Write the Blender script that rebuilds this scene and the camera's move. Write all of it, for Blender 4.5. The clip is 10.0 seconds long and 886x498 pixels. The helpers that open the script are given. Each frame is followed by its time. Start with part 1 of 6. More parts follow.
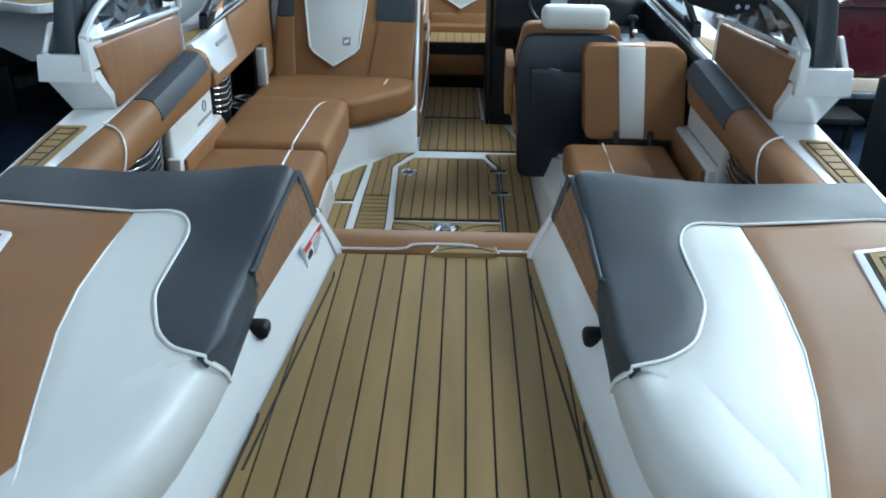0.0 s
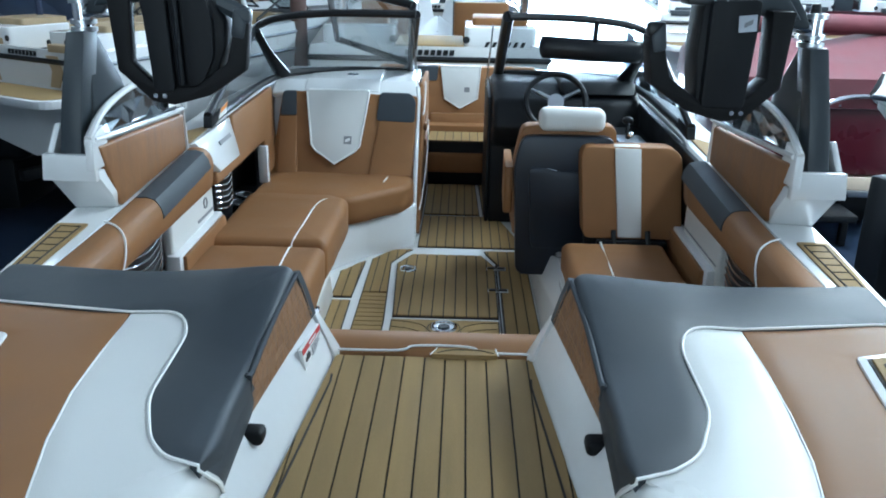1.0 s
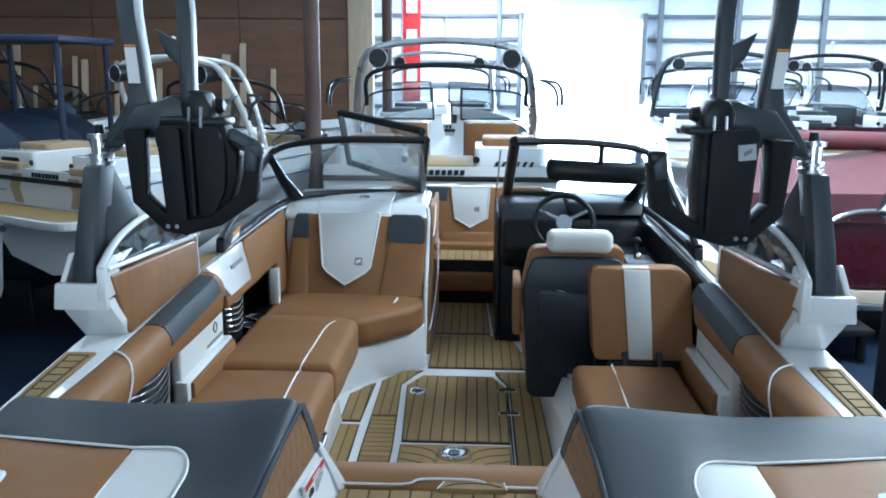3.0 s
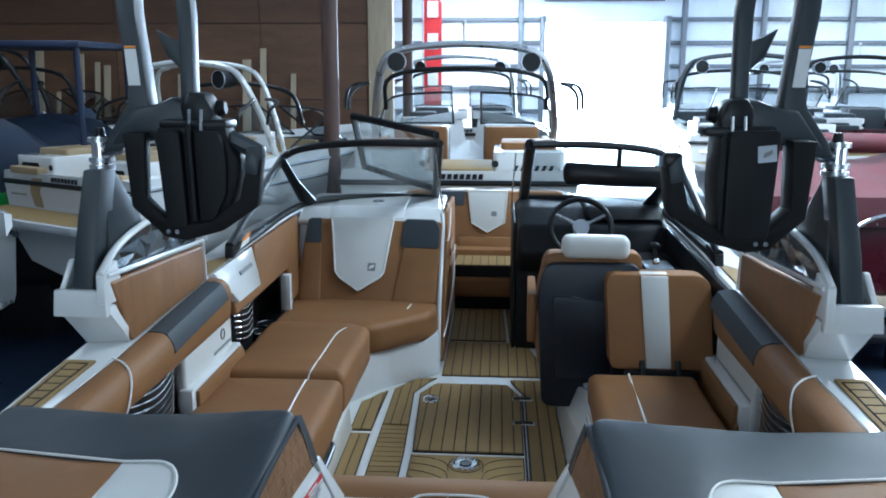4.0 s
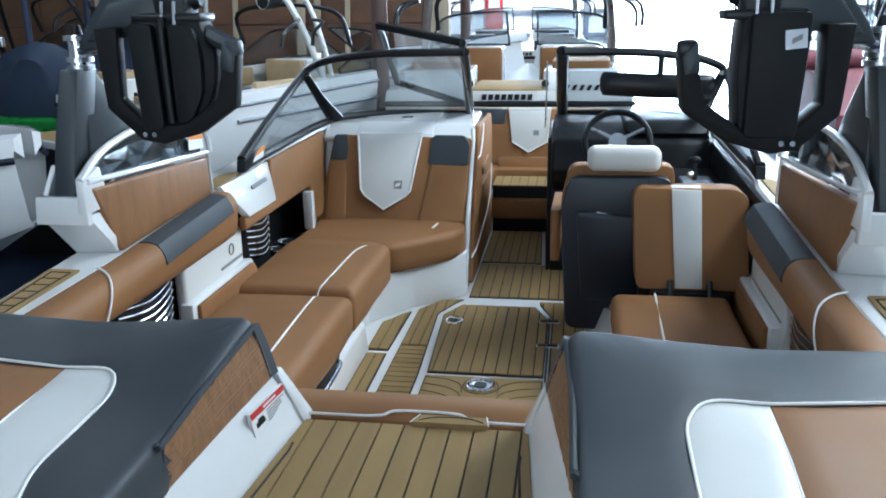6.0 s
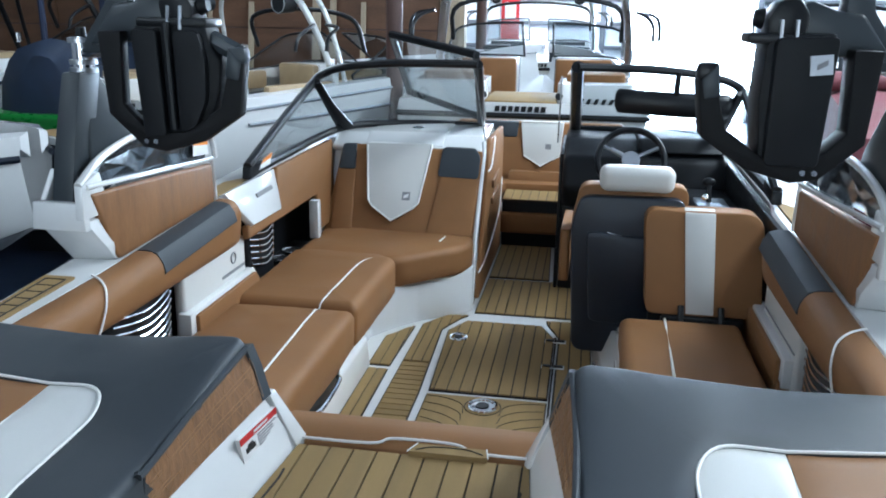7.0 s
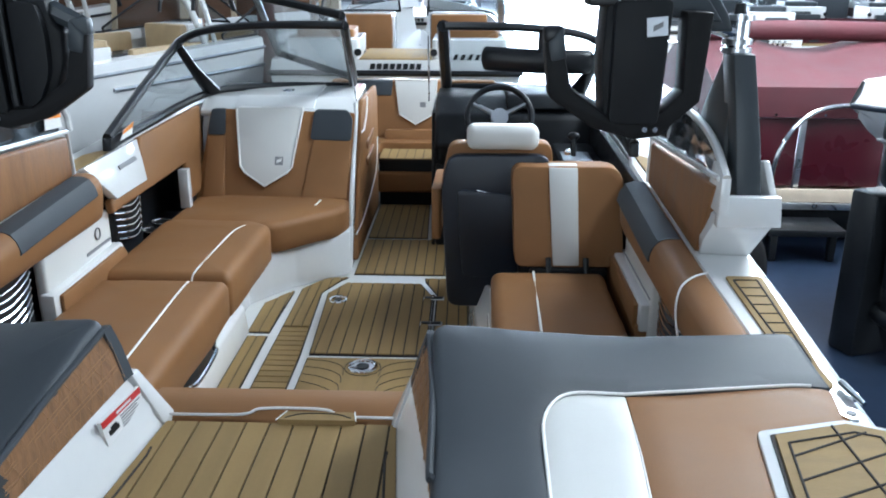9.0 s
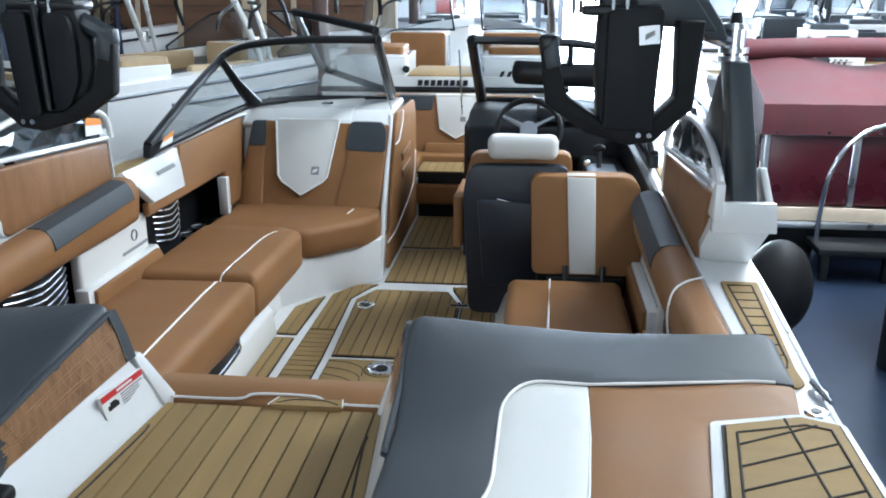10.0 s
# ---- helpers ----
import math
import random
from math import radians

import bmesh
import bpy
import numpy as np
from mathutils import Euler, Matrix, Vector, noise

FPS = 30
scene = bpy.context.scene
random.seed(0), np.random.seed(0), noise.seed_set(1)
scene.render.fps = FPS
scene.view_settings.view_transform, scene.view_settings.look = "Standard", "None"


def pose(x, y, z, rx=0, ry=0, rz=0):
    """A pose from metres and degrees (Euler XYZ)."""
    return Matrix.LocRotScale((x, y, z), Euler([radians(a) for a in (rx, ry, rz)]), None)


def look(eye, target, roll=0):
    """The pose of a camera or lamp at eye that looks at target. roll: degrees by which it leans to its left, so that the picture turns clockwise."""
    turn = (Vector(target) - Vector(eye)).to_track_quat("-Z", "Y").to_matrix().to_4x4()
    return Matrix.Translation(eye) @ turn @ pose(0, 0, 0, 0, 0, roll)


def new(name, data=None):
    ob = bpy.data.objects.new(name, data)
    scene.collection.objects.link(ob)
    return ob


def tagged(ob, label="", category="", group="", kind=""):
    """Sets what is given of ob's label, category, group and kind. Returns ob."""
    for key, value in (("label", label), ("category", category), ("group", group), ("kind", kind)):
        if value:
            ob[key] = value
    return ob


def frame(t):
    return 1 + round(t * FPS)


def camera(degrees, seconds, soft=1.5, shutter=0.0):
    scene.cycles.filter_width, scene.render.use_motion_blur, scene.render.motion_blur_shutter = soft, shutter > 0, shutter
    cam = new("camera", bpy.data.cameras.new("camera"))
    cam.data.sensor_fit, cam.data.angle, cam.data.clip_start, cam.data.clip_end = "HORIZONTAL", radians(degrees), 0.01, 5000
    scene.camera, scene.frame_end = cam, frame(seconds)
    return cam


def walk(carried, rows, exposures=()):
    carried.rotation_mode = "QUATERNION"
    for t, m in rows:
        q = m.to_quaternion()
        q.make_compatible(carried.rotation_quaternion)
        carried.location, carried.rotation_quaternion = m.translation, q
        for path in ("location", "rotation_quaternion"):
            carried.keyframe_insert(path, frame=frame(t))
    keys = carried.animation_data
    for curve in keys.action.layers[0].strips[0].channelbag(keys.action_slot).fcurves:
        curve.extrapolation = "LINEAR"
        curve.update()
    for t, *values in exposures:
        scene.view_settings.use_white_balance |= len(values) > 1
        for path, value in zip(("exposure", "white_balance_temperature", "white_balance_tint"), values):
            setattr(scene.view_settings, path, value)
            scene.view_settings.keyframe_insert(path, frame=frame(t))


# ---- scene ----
cam = camera(55.7, 10.0, soft=1.9)
METRES, EYE, TILT, LEAN, TURN, SIDE = 1.03, 2.8, -26.0, -0.7, 1.5, 0.065
ROWS = [
    (0.0, 0.0, 0.0, 0.0, 0.0, 0.0, -0.0),
    (0.5, -0.0045, 0.0021, 0.0162, 0.35, 3.96, -0.3),
    (1.0, -0.0058, 0.0064, 0.0244, -0.21, 6.28, -0.34),
    (1.5, -0.004, 0.004, 0.0357, -0.25, 8.02, -0.12),
    (2.0, -0.0029, -0.0011, 0.0473, 0.15, 10.12, 0.08),
    (2.5, 0.0022, -0.0046, 0.054, 0.3, 12.37, -0.0),
    (3.0, 0.0143, -0.0041, 0.0676, 0.79, 13.93, -0.11),
    (4.5, 0.1148, 0.1617, 0.0956, 3.2, 14.24, -0.83),
    (5.0, 0.1943, 0.2505, 0.0649, 3.91, 13.56, -1.15),
    (5.5, 0.262, 0.2633, 0.0491, 4.62, 11.05, -1.23),
    (6.0, 0.2718, 0.2932, 0.0632, 7.01, 9.53, -1.64),
    (7.5, 0.2709, 0.3803, 0.1252, 5.94, 10.2, -4.54),
    (8.0, 0.2936, 0.4095, 0.0889, 1.32, 6.93, -1.9),
    (8.5, 0.2913, 0.3877, 0.1012, -1.72, 4.02, -0.66),
    (9.0, 0.3455, 0.3214, 0.1285, 0.38, 7.2, 0.31),
    (9.5, 0.4553, 0.2517, 0.0923, 4.15, 9.0, -0.83),
    (10.0, 0.52, 0.2547, 0.0681, 4.45, 8.49, -1.28),
]
walk(cam, [(t, pose(SIDE, 0, EYE, TILT, LEAN, TURN) @ pose(METRES * x, METRES * y, METRES * z, 90 + pitch, roll, yaw)) for t, x, y, z, yaw, pitch, roll in ROWS],
     [(0.0, 0.45, 5380, 0), (2.5, 0.47, 5250, 2), (3.2, 0.39, 5260, 2), (4.5, 0.01, 5300, 3), (5.5, 0.35, 5440, 4), (6.0, 0.50, 5540, 5), (7.5, 0.50, 5560, 6), (8.5, 0.56, 5780, 7), (9.0, 0.55, 5720, 7), (10.0, 0.62, 5840, 7)])

# ---- light ----
world = bpy.data.worlds.new("world")
scene.world = world
world.use_nodes = True
wn = world.node_tree
sky = wn.nodes.new("ShaderNodeTexSky")
sky.sky_type, sky.sun_disc = "NISHITA", False
sky.sun_elevation, sky.sun_rotation = radians(48), radians(20)
wn.nodes["Background"].inputs[1].default_value = 0.12
wn.links.new(sky.outputs[0], wn.nodes["Background"].inputs[0])
sun = new("sun", bpy.data.lights.new("sun", "SUN"))
sun.data.energy, sun.data.angle, sun.data.color = 3.5, radians(0.5), (1.0, 0.95, 0.88)
sun.matrix_world = look((6, 40, 40), (3, 24, 0))


def area(name, eye, target, w, h, watts, color):
    lamp = new(name, bpy.data.lights.new(name, "AREA"))
    lamp.data.shape, lamp.data.size, lamp.data.size_y = "RECTANGLE", w, h
    lamp.data.energy, lamp.data.color = watts, color
    lamp.matrix_world = look(eye, target)
    return lamp


COOL = (0.80, 0.90, 1.0)
FILL_TINT = (0.95, 0.98, 0.96)
area("door_daylight", (2.9, 23.6, 2.1), (2.6, 0, 1.6), 3.2, 4.0, 2300, COOL)
# Side and rear lamps are added fill; no doorway is known on either side.
area("side_fill_light", (12.8, -1.0, 2.9), (0, 3, 1.6), 7.0, 5.0, 335, FILL_TINT)
area("rear_fill_light", (-1.0, -11.7, 2.6), (0, 2, 1.6), 6.0, 4.6, 290, FILL_TINT)
# Overhead fill: lamps added to brighten the hall, no such fittings known.
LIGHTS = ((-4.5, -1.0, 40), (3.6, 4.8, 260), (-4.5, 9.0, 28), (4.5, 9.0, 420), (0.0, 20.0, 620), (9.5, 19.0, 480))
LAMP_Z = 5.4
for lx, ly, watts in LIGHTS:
    area("overhead_fill", (lx, ly, LAMP_Z), (lx, ly + 0.01, 0), 1.2, 4.0, watts, FILL_TINT)

# ---- materials ----
def material(name, color, rough=0.5, metal=0.0, var=0.12, scale=8.0, fine=180.0, bump=0.1, coat=0.0, stretch=(1, 1, 1), dist=0.002, rand=0.0, spec=0.5):
    """Base colour varied by two sizes of noise, with a fine relief; rand: difference from piece to piece."""
    m = bpy.data.materials.new(name)
    m.use_nodes = True
    nt = m.node_tree
    b = nt.nodes["Principled BSDF"]
    b.inputs["Metallic"].default_value = metal
    b.inputs["Coat Weight"].default_value = coat
    b.inputs["Coat Roughness"].default_value = 0.08
    b.inputs["Specular IOR Level"].default_value = spec
    tc = nt.nodes.new("ShaderNodeTexCoord")
    mp = nt.nodes.new("ShaderNodeMapping")
    mp.inputs["Scale"].default_value = stretch
    nt.links.new(tc.outputs["Object"], mp.inputs[0])
    big, small = nt.nodes.new("ShaderNodeTexNoise"), nt.nodes.new("ShaderNodeTexNoise")
    for n, s, d in ((big, scale, 3.0), (small, fine, 2.0)):
        n.inputs["Scale"].default_value, n.inputs["Detail"].default_value = s, d
        nt.links.new(mp.outputs[0], n.inputs["Vector"])
    add = nt.nodes.new("ShaderNodeMath")
    add.operation = "MULTIPLY_ADD"
    nt.links.new(small.outputs["Fac"], add.inputs[0])
    add.inputs[1].default_value = 0.4
    nt.links.new(big.outputs["Fac"], add.inputs[2])
    ramp = nt.nodes.new("ShaderNodeMapRange")
    ramp.inputs["From Min"].default_value, ramp.inputs["From Max"].default_value = 0.4, 1.0
    ramp.inputs["To Min"].default_value, ramp.inputs["To Max"].default_value = 1 - var, 1 + var
    nt.links.new(add.outputs[0], ramp.inputs[0])
    value = ramp.outputs[0]
    if rand:
        info = nt.nodes.new("ShaderNodeObjectInfo")
        rr = nt.nodes.new("ShaderNodeMapRange")
        rr.inputs["To Min"].default_value, rr.inputs["To Max"].default_value = 1 - rand, 1 + rand
        nt.links.new(info.outputs["Random"], rr.inputs[0])
        mul = nt.nodes.new("ShaderNodeMath")
        mul.operation = "MULTIPLY"
        nt.links.new(value, mul.inputs[0])
        nt.links.new(rr.outputs[0], mul.inputs[1])
        value = mul.outputs[0]
    hsv = nt.nodes.new("ShaderNodeHueSaturation")
    hsv.inputs["Color"].default_value = (*color, 1)
    nt.links.new(value, hsv.inputs["Value"])
    nt.links.new(hsv.outputs[0], b.inputs["Base Color"])
    rg = nt.nodes.new("ShaderNodeMapRange")
    rg.inputs["From Min"].default_value, rg.inputs["From Max"].default_value = 0.3, 0.7
    rg.inputs["To Min"].default_value, rg.inputs["To Max"].default_value = max(0.02, rough - 0.06), min(1, rough + 0.06)
    nt.links.new(big.outputs["Fac"], rg.inputs[0])
    nt.links.new(rg.outputs[0], b.inputs["Roughness"])
    if bump:
        bp = nt.nodes.new("ShaderNodeBump")
        bp.inputs["Strength"].default_value, bp.inputs["Distance"].default_value = bump, dist
        nt.links.new(small.outputs["Fac"], bp.inputs["Height"])
        nt.links.new(bp.outputs[0], b.inputs["Normal"])
    return m


def glass(name, tint, rough=0.02):
    """A thin pane: mostly clear, glossy by Fresnel."""
    m = bpy.data.materials.new(name)
    m.use_nodes = True
    nt = m.node_tree
    nt.nodes.clear()
    out, mix = nt.nodes.new("ShaderNodeOutputMaterial"), nt.nodes.new("ShaderNodeMixShader")
    tr, gl, fr = nt.nodes.new("ShaderNodeBsdfTransparent"), nt.nodes.new("ShaderNodeBsdfGlossy"), nt.nodes.new("ShaderNodeLayerWeight")
    pw, ma = nt.nodes.new("ShaderNodeMath"), nt.nodes.new("ShaderNodeMath")
    pw.operation, ma.operation = "POWER", "MULTIPLY_ADD"
    pw.inputs[1].default_value, ma.inputs[1].default_value, ma.inputs[2].default_value = 4.0, 0.85, 0.05
    tr.inputs[0].default_value = (*tint, 1)
    gl.inputs["Roughness"].default_value = rough
    nt.links.new(fr.outputs["Facing"], pw.inputs[0])
    nt.links.new(pw.outputs[0], ma.inputs[0])
    nt.links.new(ma.outputs[0], mix.inputs[0])
    nt.links.new(tr.outputs[0], mix.inputs[1])
    nt.links.new(gl.outputs[0], mix.inputs[2])
    nt.links.new(mix.outputs[0], out.inputs[0])
    return m


def glow(name, color, strength):
    m = bpy.data.materials.new(name)
    m.use_nodes = True
    b = m.node_tree.nodes["Principled BSDF"]
    b.inputs["Base Color"].default_value = (*color, 1)
    b.inputs["Emission Color"].default_value = (*color, 1)
    b.inputs["Emission Strength"].default_value = strength
    return m


BROWN = material("brown_vinyl", (0.240, 0.117, 0.047), 0.54, spec=0.2, var=0.10, scale=5, fine=420, bump=0.25, dist=0.0012)
BROWN_RIB = material("brown_quilted_vinyl", (0.24, 0.125, 0.06), 0.45, var=0.35, scale=22, fine=90, bump=0.5, stretch=(1, 2.2, 0.6))
BROWN_GRAIN = material("brown_grained_vinyl", (0.235, 0.116, 0.050), 0.46, spec=0.35, var=0.24, scale=7, fine=60, bump=0.3, stretch=(1, 3.0, 0.6))
GREY = material("charcoal_vinyl", (0.046, 0.053, 0.061), 0.52, spec=0.2, var=0.10, scale=4, fine=420, bump=0.25, dist=0.0012)
WHITE = material("white_vinyl", (0.62, 0.615, 0.59), 0.42, var=0.03, scale=5, fine=400, bump=0.15, dist=0.001)
PIPING = material("white_piping", (0.80, 0.79, 0.76), 0.45, var=0.05, fine=900)
GEL = material("white_gelcoat", (0.72, 0.725, 0.72), 0.18, var=0.03, scale=3, fine=40, bump=0.02, coat=0.5)
TEAK = material("foam_teak", (0.268, 0.178, 0.074), 0.70, spec=0.2, var=0.14, scale=6, fine=150, bump=0.3, stretch=(4, 0.5, 1), rand=0.05)
TEAK_CROSS = material("foam_teak_cross", (0.268, 0.178, 0.074), 0.70, spec=0.2, var=0.14, scale=6, fine=150, bump=0.3, stretch=(0.5, 4, 1), rand=0.05)
SEAM = material("dark_foam_seam", (0.022, 0.016, 0.012), 0.8, var=0.2)
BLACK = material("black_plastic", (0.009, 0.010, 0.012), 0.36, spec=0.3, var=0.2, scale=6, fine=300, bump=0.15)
BLACK_SOFT = material("black_padding", (0.007, 0.008, 0.010), 0.5, spec=0.22, var=0.25, scale=10, fine=400, bump=0.3)
NAVY = material("dark_blue_vinyl", (0.009, 0.014, 0.026), 0.42, var=0.2, scale=5, fine=400, bump=0.2)
TOWER = material("gunmetal_powder_coat", (0.034, 0.042, 0.049), 0.42, metal=0.1, var=0.10, scale=5, fine=500, bump=0.1)
CHROME = material("polished_steel", (0.75, 0.76, 0.78), 0.12, metal=1.0, var=0.05, fine=60, bump=0.0)
ALU = material("brushed_aluminium", (0.55, 0.57, 0.60), 0.32, metal=1.0, var=0.1, scale=10, fine=200, bump=0.05)
ARCH = material("pale_arch_paint", (0.62, 0.63, 0.62), 0.3, metal=0.2, var=0.05, scale=6)
GLASS = glass("tinted_windshield", (0.62, 0.66, 0.68))
CLEAR = glass("clear_glass", (0.85, 0.88, 0.9))
PRISM = material("smoked_faceted_acrylic", (0.10, 0.115, 0.13), 0.12, metal=0.7, var=0.3, scale=14, fine=60)
RED = material("red_label_ink", (0.50, 0.02, 0.02), 0.5, var=0.05)
ORANGE = material("orange_label_ink", (0.75, 0.25, 0.02), 0.5, var=0.05)
PAPER = material("white_label", (0.75, 0.75, 0.74), 0.5, var=0.05)
INK = material("grey_print", (0.22, 0.22, 0.23), 0.6, var=0.1)
BURGUNDY = material("burgundy_canvas", (0.075, 0.014, 0.020), 0.75, var=0.25, scale=3, fine=500, bump=0.4)
BURG_PAINT = material("burgundy_panel_paint", (0.055, 0.006, 0.012), 0.3, var=0.12, scale=2, fine=60, bump=0.03)
CREAM = material("cream_rubber_trim", (0.52, 0.43, 0.33), 0.5, var=0.1)
TAN = material("tan_vinyl", (0.38, 0.28, 0.16), 0.45, var=0.12, scale=6, fine=300, bump=0.2)
CONCRETE = material("sealed_concrete", (0.013, 0.021, 0.040), 0.32, spec=0.35, var=0.5, scale=0.8, fine=9, bump=0.08, dist=0.004)
SIDING = material("painted_metal_siding", (0.72, 0.75, 0.80), 0.5, var=0.10, scale=1.2, fine=30, bump=0.05)
GIRT = material("steel_girt", (0.16, 0.17, 0.19), 0.5, metal=0.3, var=0.15)
STITCH = material("tan_stitching", (0.33, 0.19, 0.095), 0.7, var=0.1)
PLYWOOD = material("brown_plywood", (0.12, 0.060, 0.032), 0.65, var=0.35, scale=2.5, fine=40, bump=0.15, stretch=(0.4, 1, 2.0), rand=0.18)
RUST = material("red_oxide_column", (0.085, 0.045, 0.036), 0.6, var=0.25, scale=3, fine=60)
TARP = material("dark_blue_tarpaulin", (0.018, 0.030, 0.060), 0.6, var=0.3, scale=4, fine=200, bump=0.3)
BLUE = material("blue_canvas", (0.012, 0.022, 0.06), 0.6, var=0.2)
GREEN = material("green_gelcoat", (0.02, 0.20, 0.03), 0.3, var=0.1)
SILVER = material("silver_gelcoat", (0.42, 0.44, 0.47), 0.2, metal=0.5, var=0.06, coat=0.5)
RUBBER = material("black_rubber", (0.008, 0.008, 0.009), 0.6, spec=0.2, var=0.2, fine=200, bump=0.3)
LUMBER = material("pale_lumber", (0.45, 0.36, 0.25), 0.7, var=0.15, stretch=(3, 3, 0.3))
REDFLAG = material("red_banner_cloth", (0.55, 0.025, 0.03), 0.7, var=0.15)
DAY = glow("daylight_yard", (0.86, 0.94, 1.0), 14.0)
# Glow of the panels that go with the added overhead fill.
FILL_GLOW = glow("overhead_fill_glow", (0.9, 0.96, 1.0), 4.0)


# ---- building helpers ----
def part(name, bm, mat, parent=None, label="", angle=38):
    """Links a bmesh, in world places, as ONE mesh object under a thing or a part."""
    bmesh.ops.recalc_face_normals(bm, faces=bm.faces)
    me = bpy.data.meshes.new(name)
    bm.to_mesh(me)
    bm.free()
    me.materials.append(mat)
    me.polygons.foreach_set("use_smooth", [True] * len(me.polygons))
    me.set_sharp_from_angle(angle=radians(angle))
    ob = new(name, me)
    if parent is not None:
        ob.parent = parent
        if parent.type == "EMPTY":
            ob.matrix_parent_inverse = Matrix.Translation(-parent.location)
    if label:
        ob["label"] = label
    return ob


def thing(name, at, label, category, group="", kind=""):
    ob = new(name)
    ob.location, ob.empty_display_size = at, 0.1
    return tagged(ob, label, category, group, kind)


def round_edges(bm, r, seg=2, edges=None):
    if r > 0:
        bmesh.ops.bevel(bm, geom=edges or list(bm.edges), offset=r, segments=seg, profile=0.5, affect="EDGES", clamp_overlap=True)
    return bm


def prism(points, way, r=0.0, seg=2, into=None):
    """The solid that a flat outline sweeps along a way, its edges rounded by r."""
    bm = bmesh.new()
    v = [bm.verts.new(p) for p in points]
    w = [bm.verts.new(Vector(p) + Vector(way)) for p in points]
    n = len(v)
    bm.faces.new(v)
    bm.faces.new(w[::-1])
    for i in range(n):
        bm.faces.new((v[i], v[(i + 1) % n], w[(i + 1) % n], w[i]))
    bmesh.ops.recalc_face_normals(bm, faces=bm.faces)
    round_edges(bm, r, seg)
    return merge(into, bm)


def merge(into, bm):
    if into is None:
        return bm
    me = bpy.data.meshes.new("tmp")
    bm.to_mesh(me)
    bm.free()
    into.from_mesh(me)
    bpy.data.meshes.remove(me)
    return into


def bx(x0, x1, y0, y1, z0, z1, r=0.0, seg=2, into=None):
    return prism([(x0, y0, z0), (x1, y0, z0), (x1, y1, z0), (x0, y1, z0)], (0, 0, z1 - z0), r, seg, into)


def slab(outline, z0, z1, r=0.0, seg=2, into=None):
    return prism([(x, y, z0) for x, y in outline], (0, 0, z1 - z0), r, seg, into)


def loft(rings, closed=True, caps=True, into=None):
    """A skin over rings of equally many points."""
    bm = bmesh.new()
    rows = [[bm.verts.new(p) for p in ring] for ring in rings]
    n = len(rows[0])
    for a, b in zip(rows, rows[1:]):
        for i in range(n if closed else n - 1):
            j = (i + 1) % n
            bm.faces.new((a[i], a[j], b[j], b[i]))
    if caps and closed:
        bm.faces.new(rows[0][::-1])
        bm.faces.new(rows[-1])
    return merge(into, bm)


def spline(points, steps=5):
    """A smooth run of points through those given."""
    p = [Vector(q) for q in points]
    p = [2 * p[0] - p[1]] + p + [2 * p[-1] - p[-2]]
    out = []
    for a, b, c, d in zip(p, p[1:], p[2:], p[3:]):
        for k in range(steps):
            u = k / steps
            out.append(0.5 * (2 * b + (c - a) * u + (2 * a - 5 * b + 4 * c - d) * u * u + (3 * b - a - 3 * c + d) * u ** 3))
    return out + [p[-2]]


def tube(points, r, n=10, into=None, flat=1.0):
    """A round bar along points; flat squeezes it across."""
    pts = [Vector(q) for q in points]
    rings = []
    side = None
    for i, p in enumerate(pts):
        d = (pts[min(i + 1, len(pts) - 1)] - pts[max(i - 1, 0)]).normalized()
        if side is None:
            side = d.cross(Vector((0, 0, 1)) if abs(d.z) < 0.9 else Vector((0, 1, 0))).normalized()
        side = (side - d * side.dot(d)).normalized()
        up = d.cross(side)
        rr = r[i] if isinstance(r, (list, tuple)) else r
        rings.append([p + rr * (math.cos(a) * side + flat * math.sin(a) * up) for a in [k * math.tau / n for k in range(n)]])
    return loft(rings, into=into)


def disc(centre, axis, r, depth, n=20, into=None, r2=None):
    c, a = Vector(centre), Vector(axis).normalized()
    r2 = r if r2 is None else r2
    s = a.orthogonal().normalized()
    u = a.cross(s)
    ring = lambda q, rr: [q + rr * (math.cos(t) * s + math.sin(t) * u) for t in [k * math.tau / n for k in range(n)]]
    return loft([ring(c, r), ring(c + a * depth, r2)], into=into)


def ring_torus(centre, axis, r, w, n=24, into=None):
    c, a = Vector(centre), Vector(axis).normalized()
    s = a.orthogonal().normalized()
    u = a.cross(s)
    pts = [c + r * (math.cos(t) * s + math.sin(t) * u) for t in [k * math.tau / n for k in range(n + 1)]]
    return tube(pts, w, 8, into)


def ball(centre, rx, ry, rz, into=None, n=14):
    rings = []
    for i in range(1, n):
        t = math.pi * i / n
        rings.append([(centre[0] + rx * math.sin(t) * math.cos(a), centre[1] + ry * math.sin(t) * math.sin(a), centre[2] + rz * math.cos(t)) for a in [k * math.tau / 16 for k in range(16)]])
    return loft(rings, into=into)


def rounded(outline, r, steps=4):
    """An outline in the plane with its corners rounded by r (one for all, or one each)."""
    out = []
    n = len(outline)
    for i in range(n):
        a, b, c = (Vector(outline[(i + k) % n]) for k in (-1, 0, 1))
        rr = r[i] if isinstance(r, (list, tuple)) else r
        da, dc = (a - b), (c - b)
        m = min(rr, da.length * 0.49, dc.length * 0.49)
        if m <= 0:
            out.append(tuple(b))
            continue
        p, q = b + da.normalized() * m, b + dc.normalized() * m
        for k in range(steps + 1):
            u = k / steps
            out.append(tuple((1 - u) ** 2 * p + 2 * u * (1 - u) * b + u * u * q))
    return out


